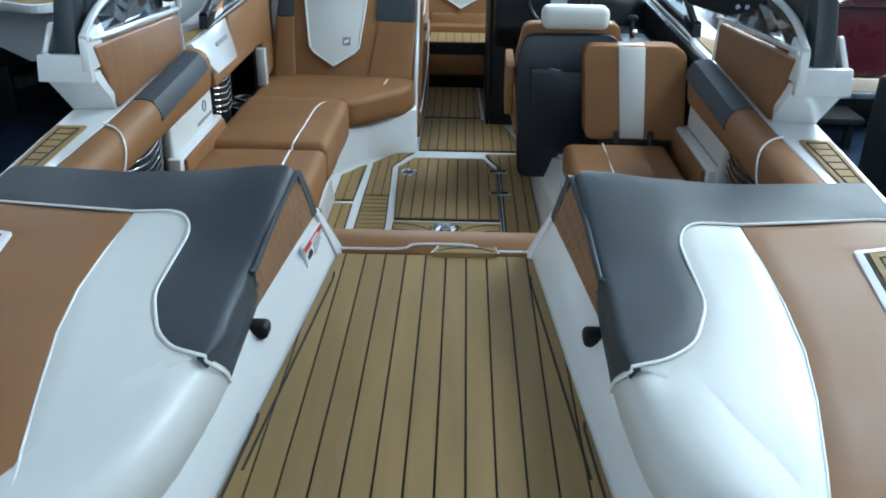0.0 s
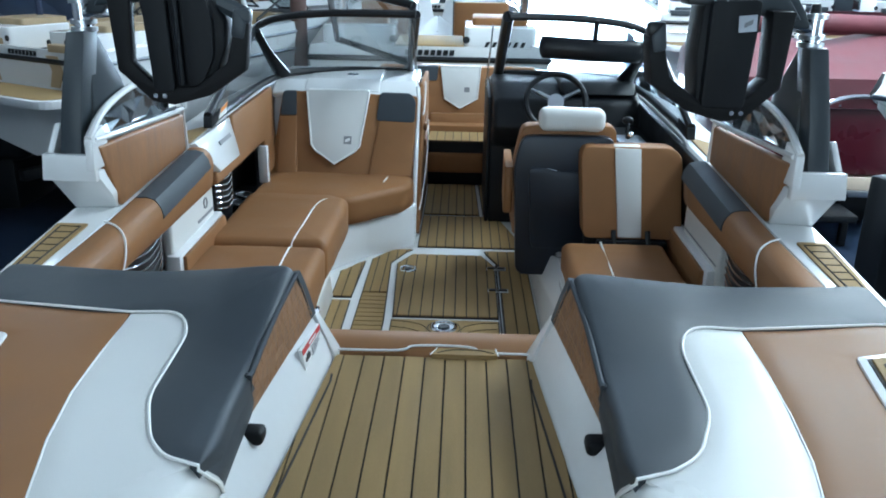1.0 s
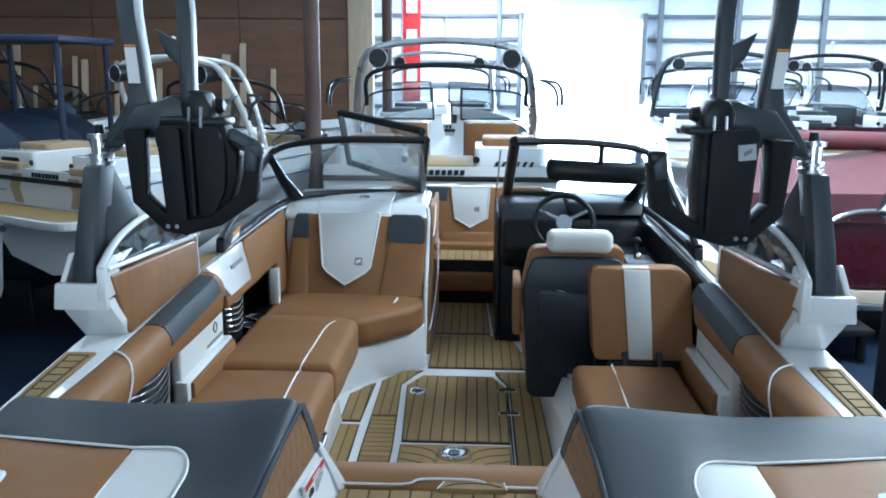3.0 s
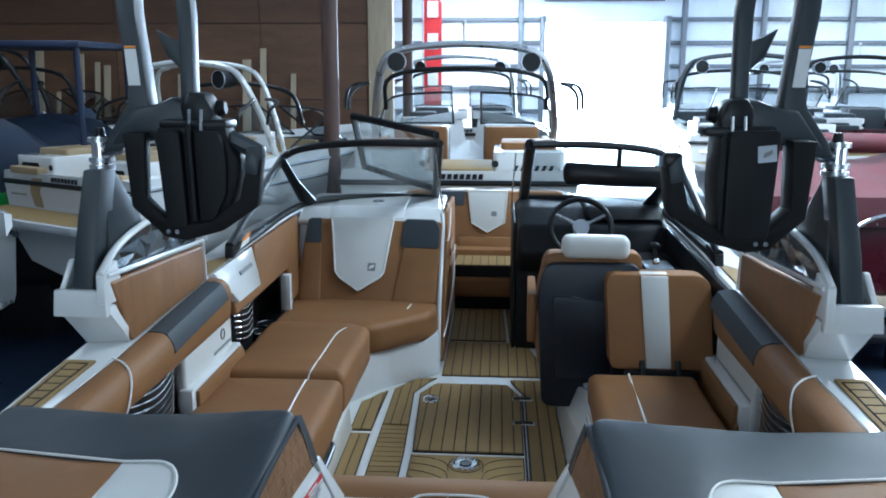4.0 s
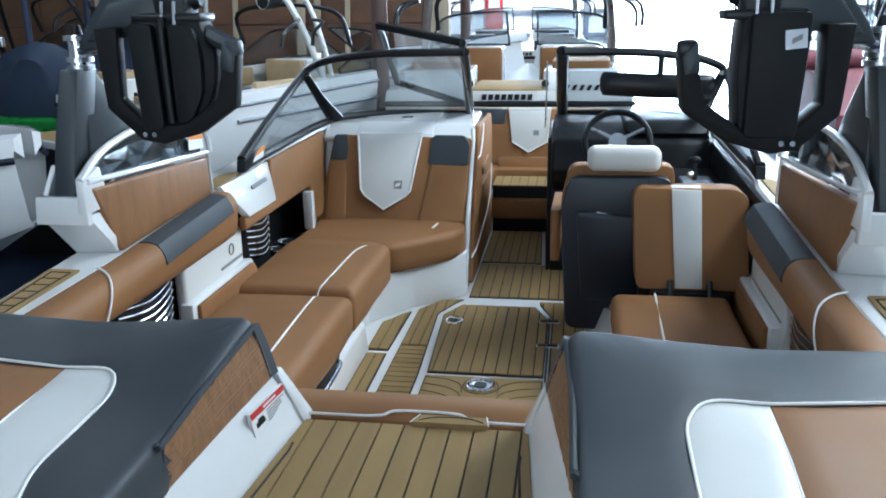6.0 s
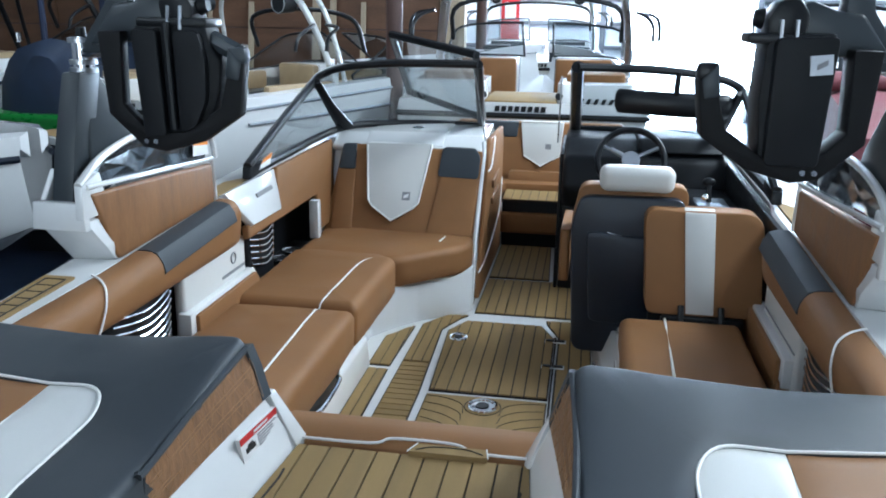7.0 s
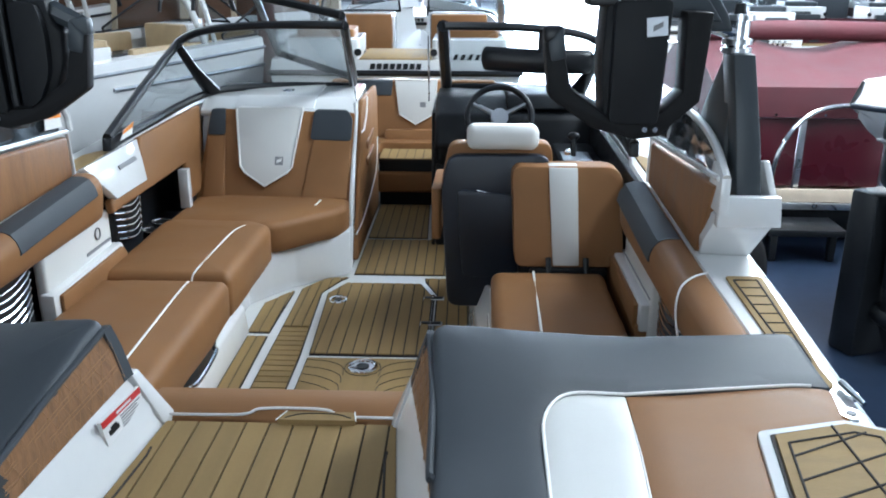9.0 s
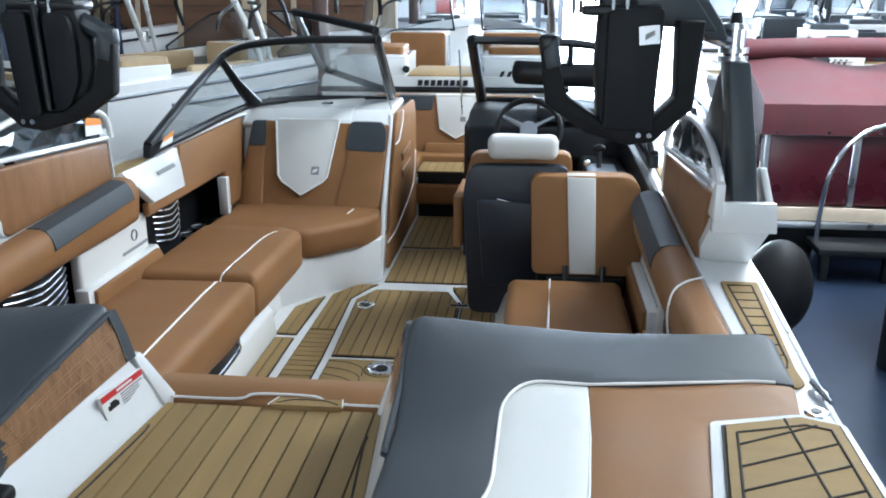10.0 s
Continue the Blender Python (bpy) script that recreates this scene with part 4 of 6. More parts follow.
    part("lid", prism([(-0.86, 4.905, 2.028), (-0.86, 5.02, 2.083), (-0.86, 5.38, 2.10), (-0.86, 5.40, 2.06), (-0.86, 4.93, 2.0)], (0.44, 0, 0), 0.010, 2), GEL, c)
    part("ring_pull", ring_torus((-0.60, 5.12, 2.094), (0, 0, 1), 0.028, 0.006), CHROME, c)
    part("passage_pad", prism(rounded_yz(-0.19, [(4.60, 1.26), (5.74, 1.26), (5.76, 1.95), (5.70, 2.05), (5.02, 2.06), (4.93, 1.99)], 0.03), (0.022, 0, 0), 0.008, 2), BROWN, c)
    part("corner_trim", tube([(-0.192, 4.48, 1.25), (-0.192, 4.62, 1.62), (-0.192, 4.90, 2.0), (-0.20, 4.96, 2.05)], 0.012, 8), GEL, c)
    part("piping", tube(spline([(-0.166, 4.90, 1.90), (-0.164, 5.02, 1.905), (-0.164, 5.14, 1.98), (-0.166, 5.20, 2.05)], 4), 0.005, 6), PIPING, c)
    part("piping", tube(spline([(-0.166, 4.58, 1.42), (-0.164, 4.90, 1.42), (-0.164, 5.55, 1.52), (-0.166, 5.70, 1.72)], 4), 0.005, 6), PIPING, c)
    for z in (1.66, 1.76):
        part("pocket", prism(rounded_yz(-0.167, [(5.12, z), (5.42, z + 0.02), (5.44, z + 0.07), (5.10, z + 0.05)], 0.02), (0.012, 0, 0), 0.005, 2), BROWN_RIB, c)


def rounded_yz(x, o, r):
    return [(x, y, z) for y, z in rounded(o, r)]


port_lounge()


# ---- starboard: observer seat, helm seat, helm ----
def observer_seat():
    t = thing("observer_seat", (0.8, 3.3, 1.232), "brown vinyl rear-facing seat with a white centre stripe", "seat")
    part("base", slab([(0.50, 2.3), (1.1, 2.3), (1.1, 3.95), (0.52, 3.95), (0.52, 3.5), (0.50, 3.4)], 1.233, 1.48, 0.012, 2), GEL, t)
    part("side_panel", prism([(0.445, 2.40, 1.236), (0.425, 4.42, 1.236), (0.435, 4.36, 1.29), (0.515, 3.62, 1.50), (0.515, 2.40, 1.50)], (0.06, 0, 0), 0.006, 2), GEL, t)
    part("seat_cushion", puff(cushion([(0.512, 2.30), (0.968, 2.30), (0.968, 3.53), (0.515, 3.53)], 0.03, 1.46, 1.616, 0.042), 0.005, 4), BROWN, t)
    seat_divider(1)
    part("piping", tube([(0.66, 2.6, 1.620), (0.683, 3.50, 1.620)], 0.005, 8), PIPING, t)

    def at(x, z, out=0.0):
        return (x, 3.545 + (z - 1.62) * 0.36 - out, z)
    part("backrest", puff(prism([at(x, z) for x, z in rounded([(0.612, 1.625), (1.045, 1.625), (1.042, 2.005), (0.594, 2.005)], [0.03, 0.04, 0.07, 0.05], 5)], (0, 0.11, 0.0), 0.022, 4), 0.004, 5), BROWN, t)
    part("stripe", prism([at(x, z, 0.004) for x, z in ((0.763, 1.63), (0.868, 1.63), (0.860, 2.0), (0.744, 2.0))], (0, 0.05, 0.012), 0.004, 2), WHITE, t, "white vinyl centre stripe")
    for x in (0.745, 0.895):
        part("hinge_post", tube([(x, 3.52, 1.60), (x, 3.555, 1.66)], 0.012, 8), BLACK, t)
    part("hinge_cover", bx(0.67, 0.98, 3.52, 3.56, 1.585, 1.622, 0.01), BLACK_SOFT, t)
    part("side_box", bx(1.0, 1.10, 2.9, 3.75, 1.30, 1.46, 0.015), BLACK_SOFT, t)
    part("back_shell", prism([at(x, z, -0.12) for x, z in ((0.63, 1.5), (1.02, 1.5), (1.02, 1.95), (0.63, 1.95))], (0, 0.03, 0), 0.01, 2), BLACK_SOFT, t)


observer_seat()


def driver_chair():
    t = thing("driver_chair", (0.53, 4.0, 1.232), "dark high-backed helm seat with a white headrest pillow", "seat")
    part("pedestal", disc((0.55, 4.1, 1.233), (0, 0, 1), 0.12, 0.3, r2=0.09), BLACK, t)
    part("seat_cushion", slab(rounded([(0.32, 3.85), (0.78, 3.85), (0.78, 4.35), (0.32, 4.35)], 0.06), 1.52, 1.66, 0.03, 3), BROWN, t)
    part("back_shell", prism([(x, 3.755, z) for x, z in rounded([(0.335, 1.36), (0.735, 1.36), (0.772, 1.9), (0.752, 2.035), (0.338, 2.032), (0.306, 1.9)], 0.05, 4)], (0, 0.05, 0), 0.02, 3), NAVY, t, "dark blue-black seat shell")
    part("backrest", prism([(x, 3.80, z) for x, z in rounded([(0.33, 1.5), (0.74, 1.5), (0.775, 1.9), (0.765, 2.075), (0.34, 2.07), (0.305, 1.9)], 0.04, 4)], (0, 0.10, 0), 0.022, 3), BROWN, t)
    part("pocket_trim", tube(spline([(0.455, 3.752, 1.885), (0.53, 3.748, 1.868), (0.60, 3.752, 1.865)], 4), 0.006, 8), CHROME, t)
    part("pocket", prism([(x, 3.742, z) for x, z in rounded([(0.40, 1.5), (0.67, 1.5), (0.70, 1.86), (0.37, 1.89)], 0.03, 3)], (0, 0.03, 0), 0.01, 2), NAVY, t)
    part("headrest", puff(bx(0.41, 0.708, 3.745, 3.855, 2.052, 2.155, 0.035, 5), 0.004, 7, step=0.05), WHITE, t, "white vinyl headrest pillow")
    part("armrest", slab(rounded([(0.265, 3.78), (0.305, 3.78), (0.31, 4.15), (0.275, 4.15)], 0.018), 1.66, 1.88, 0.018, 3), BROWN, t)
    part("armrest", slab(rounded([(0.78, 3.78), (0.83, 3.78), (0.83, 4.1), (0.78, 4.1)], 0.02), 1.72, 1.90, 0.02, 3), BROWN, t)
    part("lever", ball((0.83, 3.80, 2.04), 0.014, 0.014, 0.014), CHROME, t)


driver_chair()


def helm():
    t = thing("helm_console", (0.65, 5.1, 1.232), "black helm console with padded dash", "console")
    part("body", prism([(0.235, 4.95, 1.233), (0.235, 5.75, 1.233), (0.235, 5.75, 2.02), (0.235, 4.95, 2.0)], (0.86, 0, 0), 0.02, 2), BLACK_SOFT, t)
    part("dash", prism([(0.24, 4.72, 1.86), (0.24, 4.78, 2.02), (0.24, 5.02, 2.09), (0.24, 5.45, 2.085), (0.24, 5.45, 1.8), (0.24, 4.9, 1.72)], (0.84, 0, 0), 0.03, 3), BLACK_SOFT, t)
    part("hood", prism([(0.62, 4.80, 2.05), (0.62, 4.90, 2.115), (0.62, 5.3, 2.12), (0.62, 5.3, 2.0)], (0.44, 0, 0), 0.025, 3), BLACK_SOFT, t)
    part("screen", prism([(0.82, 4.735, 1.88), (1.03, 4.735, 1.88), (1.03, 4.785, 2.0), (0.82, 4.785, 2.0)], (0, 0.004, 0.0)), BLACK, t)
    part("passage_trim", prism([(0.215, 4.95, 1.24), (0.215, 5.75, 1.24), (0.215, 5.75, 2.0), (0.215, 4.98, 2.0)], (0.02, 0, 0), 0.006, 2), BLACK_SOFT, t)
    w = part("steering_wheel", ring_torus((0.577, 4.655, 2.035), (0, -0.85, 0.5), 0.165, 0.016, 28), BLACK, t)
    part("hub", disc((0.577, 4.66, 2.03), (0, -0.85, 0.5), 0.045, 0.02, 24), ALU, w, "bright metal wheel hub")
    for a in (0.5, 2.64, 4.71):
        u, v = Vector((1, 0, 0)), Vector((0, 0.5, 0.85))
        e = Vector((0.577, 4.655, 2.035)) + 0.16 * (math.cos(a) * u + math.sin(a) * v)
        part("spoke", tube([(0.577, 4.66, 2.035), e], [0.016, 0.009], 8), ALU, w)
    part("column", tube([(0.577, 4.67, 2.03), (0.577, 4.85, 1.93)], 0.03, 10), BLACK, t)
    h = thing("throttle_lever", (0.86, 4.45, 1.85), "black throttle lever with a chrome trim", "throttle")
    part("pod", bx(0.84, 1.06, 4.1, 4.7, 1.70, 1.90, 0.03, 3), BLACK_SOFT, h)
    part("plate", bx(0.86, 1.0, 4.2, 4.4, 1.90, 1.915, 0.006), ALU, h)
    part("stick", tube([(0.92, 4.3, 1.91), (0.92, 4.34, 1.99)], 0.012, 8), BLACK, h)
    part("grip", ball((0.92, 4.345, 2.0), 0.03, 0.02, 0.02), BLACK, h)
    c = thing("starboard_coaming", (1.06, 4.2, 1.8), "dark coaming trim beside the helm", "trim panel")
    part("panel", prism([(1.06, 3.45, 1.62), (1.06, 4.9, 1.62), (1.06, 4.9, 2.02), (1.06, 3.48, 1.985)], (0.04, 0, 0), 0.012, 2), BLACK_SOFT, c)


helm()


# ---- bow seating ----
def bow():
    t = thing("bow_lounge", (0, 6.2, 1.2), "brown vinyl bow lounge with a white shield backrest", "lounge seat")
    # Black block stands in for the shaded void below the bow step.
    part("step", bx(-0.17, 0.30, 5.82, 6.1, 1.21, 1.545, 0.01), BLACK_SOFT, t)
    part("seat_front", bx(-0.2, 0.34, 5.765, 5.815, 1.33, 1.47, 0.02, 3), BROWN, t)
    part("seat_cushion", slab(rounded([(-0.85, 5.5), (-0.2, 5.75), (-0.19, 6.1), (0.3, 6.1), (0.32, 5.75), (0.85, 5.5), (0.72, 6.3), (0.4, 6.8), (-0.4, 6.8), (-0.72, 6.3)], 0.03), 1.47, 1.60, 0.025, 3), BROWN, t)
    f = part("filler_step", bx(-0.17, 0.30, 5.77, 6.09, 1.545, 1.556), SEAM, t, "foam teak bow step")
    for k in range(8):
        part("plank", bx(-0.166 + k * 0.058, -0.166 + k * 0.058 + 0.053, 5.775, 6.085, 1.556, 1.561), TEAK, f)

    def at(x, z, out=0.0):
        return (x, 6.28 + (z - 1.6) * 0.3 - out, z)
    part("front_pad", prism([at(x, z, 0.06) for x, z in rounded([(-0.17, 1.56), (0.30, 1.56), (0.30, 1.66), (-0.17, 1.66)], 0.02)], (0, 0.1, 0), 0.02, 3), BROWN, t)
    part("backrest", prism([at(x, z) for x, z in rounded([(-0.60, 1.58), (0.66, 1.58), (0.62, 1.985), (-0.58, 1.985)], 0.04)], (0, 0.12, 0), 0.02, 3), BROWN, t)
    part("corner_pad", prism([at(x, z, 0.01) for x, z in ((-0.40, 1.885), (-0.13, 1.885), (-0.12, 1.988), (-0.38, 1.988))], (0, 0.08, 0), 0.01, 2), GREY, t)
    sh = [(-0.105, 1.993), (0.195, 1.993), (0.175, 1.765), (0.045, 1.695), (-0.075, 1.765)]
    part("shield", prism([at(x, z, 0.018) for x, z in rounded(sh, 0.012)], (0, 0.06, 0), 0.008, 2), WHITE, t)
    part("piping", tube([at(x, z, 0.018) for x, z in sh], 0.006, 6), PIPING, t)
    part("emblem_plate", prism([at(x, z, 0.02) for x, z in ((0.075, 1.81), (0.115, 1.81), (0.115, 1.845), (0.075, 1.845))], (0, 0.004, 0)), INK, t)
    part("foredeck", prism([(x, y, 1.985 - 0.115 * (y - 6.4)) for x, y in ((-0.62, 6.4), (0.62, 6.4), (0.38, 7.0), (0.1, 7.36), (-0.1, 7.36), (-0.38, 7.0))], (0, 0, -0.05), 0.01, 2), GEL, boat)


bow()


# ---- windshield ----
def windshield(s):
    t = thing("windshield", (s * 0.7, 4.8, 2.03), "tinted wraparound windshield in a dark frame", "windshield", "windshields")
    e = -0.19 if s < 0 else -0.29
    e2 = -0.27 if s < 0 else -0.285
    top = [(-1.105, 3.82, 2.075), (-1.105, 4.25, 2.215), (-1.112, 4.72, 2.345), (-1.08, 4.83, 2.40), (-0.95, 4.80, 2.445), (-0.7, 4.72, 2.475), (-0.45, 4.63, 2.487), (e, 4.54, 2.493)]
    low = [(-1.105, 3.86, 2.045), (-1.10, 4.3, 2.055), (-1.08, 4.8, 2.075), (-0.98, 5.08, 2.10), (-0.75, 5.25, 2.10), (-0.5, 5.34, 2.095), (e2, 5.40, 2.085)]
    if s > 0:
        top, low = [(-x, y, z) for x, y, z in top], [(-x, y, z) for x, y, z in low]
    tt, ll = spline(top, 5), spline(low, 6)
    part("header", tube(tt, 0.021, 8), BLACK, t)
    part("sill", tube(ll, 0.020, 8), BLACK, t)
    part("post", tube([tt[-1], ll[-1]], 0.024 if s < 0 else 0.032, 8), BLACK, t)
    part("mullion", tube([(s * 1.088, 4.76, 2.37), (s * 1.055, 4.88, 2.24), (s * 1.01, 5.02, 2.105)], [0.026, 0.032, 0.056], 10, flat=0.6), BLACK, t)
    part("corner_foot", prism([(s * 1.085, 3.80, 2.02), (s * 1.085, 3.98, 2.035), (s * 1.085, 3.99, 2.09), (s * 1.085, 3.81, 2.075)], (s * 0.04, 0, 0), 0.006, 2), BLACK, t)
    n = 24
    pick = lambda run, u: run[0].lerp(run[0], 0) if u <= 0 else run[min(int(u * (len(run) - 1)), len(run) - 2)].lerp(run[min(int(u * (len(run) - 1)), len(run) - 2) + 1], u * (len(run) - 1) - min(int(u * (len(run) - 1)), len(run) - 2))
    a = [pick(tt, i / n) for i in range(n + 1)]
    b = [pick(ll, i / n) for i in range(n + 1)]
    p = part("pane", loft([[u, v] for u, v in zip(a, b)], closed=False), GLASS, t)
    p.visible_shadow = False
    if s < 0:
        st = part("label", prism([(-1.068, 3.86, 2.055), (-1.068, 3.99, 2.06), (-1.068, 4.02, 2.11), (-1.068, 3.91, 2.095)], (0.002, 0, 0)), PAPER, t, "white and orange safety sticker")
        part("label_band", prism([(-1.066, 3.885, 2.078), (-1.066, 4.0, 2.088), (-1.066, 4.02, 2.11), (-1.066, 3.91, 2.095)], (0.002, 0, 0)), ORANGE, st)
    part("prop_rod", tube([(s * 0.215, 4.62, 2.44), (s * 0.20, 5.0, 2.06)], 0.004, 6), ALU, t)


windshield(-1)
windshield(1)


def open_pane():
    t = thing("walkthrough_pane", (-0.25, 5.45, 2.08), "hinged centre windshield pane swung open over the bow", "windshield")
    c = [(-0.215, 4.62, 2.535), (-0.70, 4.88, 2.617), (-0.78, 5.72, 2.24), (-0.27, 5.46, 2.12)]
    part("frame", tube(c + c[:1], 0.022, 8), BLACK, t)
    p = part("pane", loft([[c[0], c[3]], [c[1], c[2]]], closed=False), GLASS, t)
    p.visible_shadow = False


open_pane()

m = thing("rear_view_mirror", (0.78, 4.75, 2.4), "wide black panoramic boat mirror on the windshield frame", "mirror")
part("shell", tube(spline([(0.50, 4.80, 2.315), (0.54, 4.78, 2.315), (0.78, 4.76, 2.305), (1.0, 4.78, 2.30), (1.04, 4.80, 2.298)], 4), [0.015] + [0.032] * 15 + [0.02], 12, flat=1.9), BLACK, m)
part("arm", tube([(0.78, 4.76, 2.33), (0.78, 4.72, 2.47)], 0.015, 8), BLACK, m)


# ---- tower and board racks ----
def tower_side(s):
    M = lambda pts: [(s * x, y, z) for x, y, z in pts]
    b = thing("tower_mount", (s * 1.18, 2.9, 1.97), "white moulded tower mount with brown panel and faceted smoked window", "tower mount", "tower mounts")
    # box round the foot: floor, aft lip, outer lip, tapering to the gunwale
    part("foot_box", round_edges(loft([M([(1.276, 2.595, 2.125), (1.10, 2.585, 2.125), (1.087, 2.66, 2.03), (1.105, 2.74, 1.965), (1.245, 2.72, 1.965)]), M([(1.276, 3.05, 2.10), (1.125, 3.05, 2.10), (1.125, 3.05, 2.02), (1.125, 3.05, 1.97), (1.25, 3.05, 1.97)])]), 0.006, 2), GEL, b)
    part("aft_lip", prism(M([(1.277, 2.585, 2.095), (1.098, 2.578, 2.095), (1.10, 2.578, 2.182), (1.268, 2.585, 2.182)]), (0, 0.03, 0), 0.005, 2), GEL, b)
    part("outer_lip", prism(M([(1.278, 2.59, 2.12), (1.278, 3.05, 2.12), (1.262, 2.95, 2.20), (1.25, 2.66, 2.268)]), (-s * 0.022, 0, 0), 0.006, 2), GEL, b)
    part("inner_lip", prism(M([(1.098, 2.575, 2.13), (1.098, 2.72, 2.13), (1.098, 2.68, 2.262), (1.098, 2.58, 2.235)]), (s * 0.028, 0, 0), 0.006, 2), GEL, b)
    part("panel", prism(M([(1.092, 2.615, 2.205), (1.092, 3.445, 2.155), (1.092, 3.45, 2.0), (1.092, 2.748, 1.968), (1.092, 2.725, 1.985)]), (s * 0.03, 0, 0), 0.010, 3), BROWN_GRAIN, b, "brown grained vinyl side panel")
    part("panel_rim", tube(M([(1.098, 2.60, 2.228), (1.098, 3.455, 2.172), (1.098, 3.47, 2.0)]), 0.009, 8), GEL, b)
    fin = M(spline([(1.11, 2.58, 2.235), (1.112, 2.72, 2.30), (1.114, 2.93, 2.335), (1.114, 3.15, 2.335), (1.11, 3.40, 2.29), (1.105, 3.48, 2.24), (1.10, 3.49, 2.17)], 4))
    part("fin", tube(fin, 0.013, 8, flat=0.9), GEL, b)
    # faceted window
    bm = bmesh.new()
    rnd = random.Random(5 + s)
    cols, rows = 9, 3
    grid = []
    for i in range(cols + 1):
        y = 2.66 + (3.44 - 2.66) * i / cols
        lo = 2.23 - 0.06 * i / cols
        hi = float(np.interp(y, [2.58, 2.72, 2.93, 3.15, 3.40, 3.5], [2.235, 2.30, 2.335, 2.335, 2.29, 2.22]))
        grid.append([bm.verts.new((s * (1.115 + rnd.uniform(-0.008, 0.008)), y + (rnd.uniform(-0.025, 0.025) if 0 < i < cols else 0), lo + (hi - lo) * j / rows)) for j in range(rows + 1)])
    for i in range(cols):
        for j in range(rows):
            a, b2, c, d = grid[i][j], grid[i + 1][j], grid[i + 1][j + 1], grid[i][j + 1]
            for f in (((a, b2, c), (a, c, d)) if (i + j) % 2 else ((a, b2, d), (b2, c, d))):
                bm.faces.new(f)
    part("faceted_window", bm, PRISM, b, "smoked faceted acrylic window", angle=5)
    if s < 0:
        st = part("window_label", prism([(-1.10, 3.30, 2.205), (-1.10, 3.43, 2.195), (-1.10, 3.42, 2.255), (-1.10, 3.31, 2.275)], (0.002, 0, 0)), PAPER, b, "white and orange safety sticker")
        part("label_band", prism([(-1.098, 3.305, 2.245), (-1.098, 3.425, 2.232), (-1.098, 3.42, 2.255), (-1.098, 3.31, 2.275)], (0.002, 0, 0)), ORANGE, st)
    t = thing("wake_tower_leg", (s * 1.2, 2.7, 2.1), "dark grey metal wake tower leg with polished hinge", "tower leg", "wake tower legs")

    def strut(name, pts, w, d, m=TOWER):
        rings = []
        for (x, y, z), ww in zip(pts, w):
            rings.append(M([(x - ww, y - d, z), (x + ww, y - d, z), (x + ww, y + d, z), (x - ww, y + d, z)]))
        bm = loft(rings)
        round_edges(bm, 0.008, 2)
        return part(name, bm, m, t)
    strut("lower_leg", [(1.195, 2.66, 2.10), (1.172, 2.68, 2.33), (1.145, 2.71, 2.555)], [0.036, 0.034, 0.030], 0.055)
    part("gusset", prism(M([(1.13, 2.70, 2.17), (1.13, 3.02, 2.25), (1.125, 2.93, 2.38), (1.12, 2.76, 2.545), (1.13, 2.70, 2.50)]), (s * 0.02, 0, 0), 0.006, 2), TOWER, t)
    part("foot_pad", bx(min(s * 1.14, s * 1.25), max(s * 1.14, s * 1.25), 2.605, 2.76, 2.09, 2.15, 0.006), BLACK, t)
    part("hinge_barrel", disc((s * 1.14, 2.72, 2.55), (0, 0, 1), 0.030, 0.105, 18), CHROME, t)
    for z in (2.552, 2.575, 2.638):
        part("knuckle", disc((s * 1.14, 2.72, z), (0, 0, 1), 0.040, 0.014, 18), ALU, t)
    part("hinge_knob", disc((s * 1.14, 2.72, 2.652), (0, 0, 1), 0.018, 0.03, 12, r2=0.013), BLACK, t)
    part("hinge_arm", tube(M([(1.125, 2.71, 2.605), (1.05, 2.70, 2.63)]), 0.022, 10), CHROME, t)
    strut("upper_leg", [(1.085, 2.71, 2.61), (1.06, 2.71, 2.66), (0.990, 2.71, 2.755), (0.992, 2.72, 2.83), (1.022, 2.74, 3.03), (1.05, 2.8, 3.3), (1.0, 2.9, 3.7)], [0.03, 0.034, 0.036, 0.028, 0.030, 0.03, 0.03], 0.04)
    strut("inner_leg", [(0.838, 2.71, 2.70), (0.838, 2.72, 2.85), (0.842, 2.74, 3.03), (0.88, 2.80, 3.3), (0.89, 2.9, 3.7)], [0.022, 0.022, 0.024, 0.026, 0.026], 0.03)
    part("fin_bracket", prism(M([(0.85, 2.73, 2.94), (0.90, 2.73, 2.96), (0.944, 2.73, 2.985), (0.912, 2.73, 2.905), (0.85, 2.73, 2.845)]), (0, 0.02, 0), 0.004, 2), TOWER, t)
    part("joint_plate", prism(M([(1.085, 2.66, 2.632), (1.0, 2.66, 2.75), (0.94, 2.66, 2.755), (0.875, 2.66, 2.782), (0.835, 2.66, 2.76), (0.83, 2.66, 2.66), (0.95, 2.66, 2.645)]), (0, 0.08, 0), 0.012, 2), TOWER, t)
    part("leg_label", prism(M([(1.013, 2.668, 2.815), (0.977, 2.668, 2.815), (0.992, 2.688, 2.925), (1.028, 2.688, 2.925)]), (0, 0.006, 0)), PAPER, t, "white sticker on the leg")
    part("sticker_band", prism(M([(1.028, 2.688, 2.927), (0.992, 2.688, 2.927), (0.993, 2.690, 2.934), (1.029, 2.690, 2.934)]), (0, 0.006, 0)), ORANGE, t, "orange band over the sticker")
    top = [(s * 1.0, 2.9, 3.7), (s * 0.8, 3.0, 3.85), (0, 3.05, 3.92)]
    part("cross_bar", tube(top, 0.035, 10), TOWER, t)
    # swivelling board rack
    r = thing("board_rack", (s * 0.82, 2.62, 2.34), "black padded wakeboard rack hung from the tower", "board rack", "board racks")
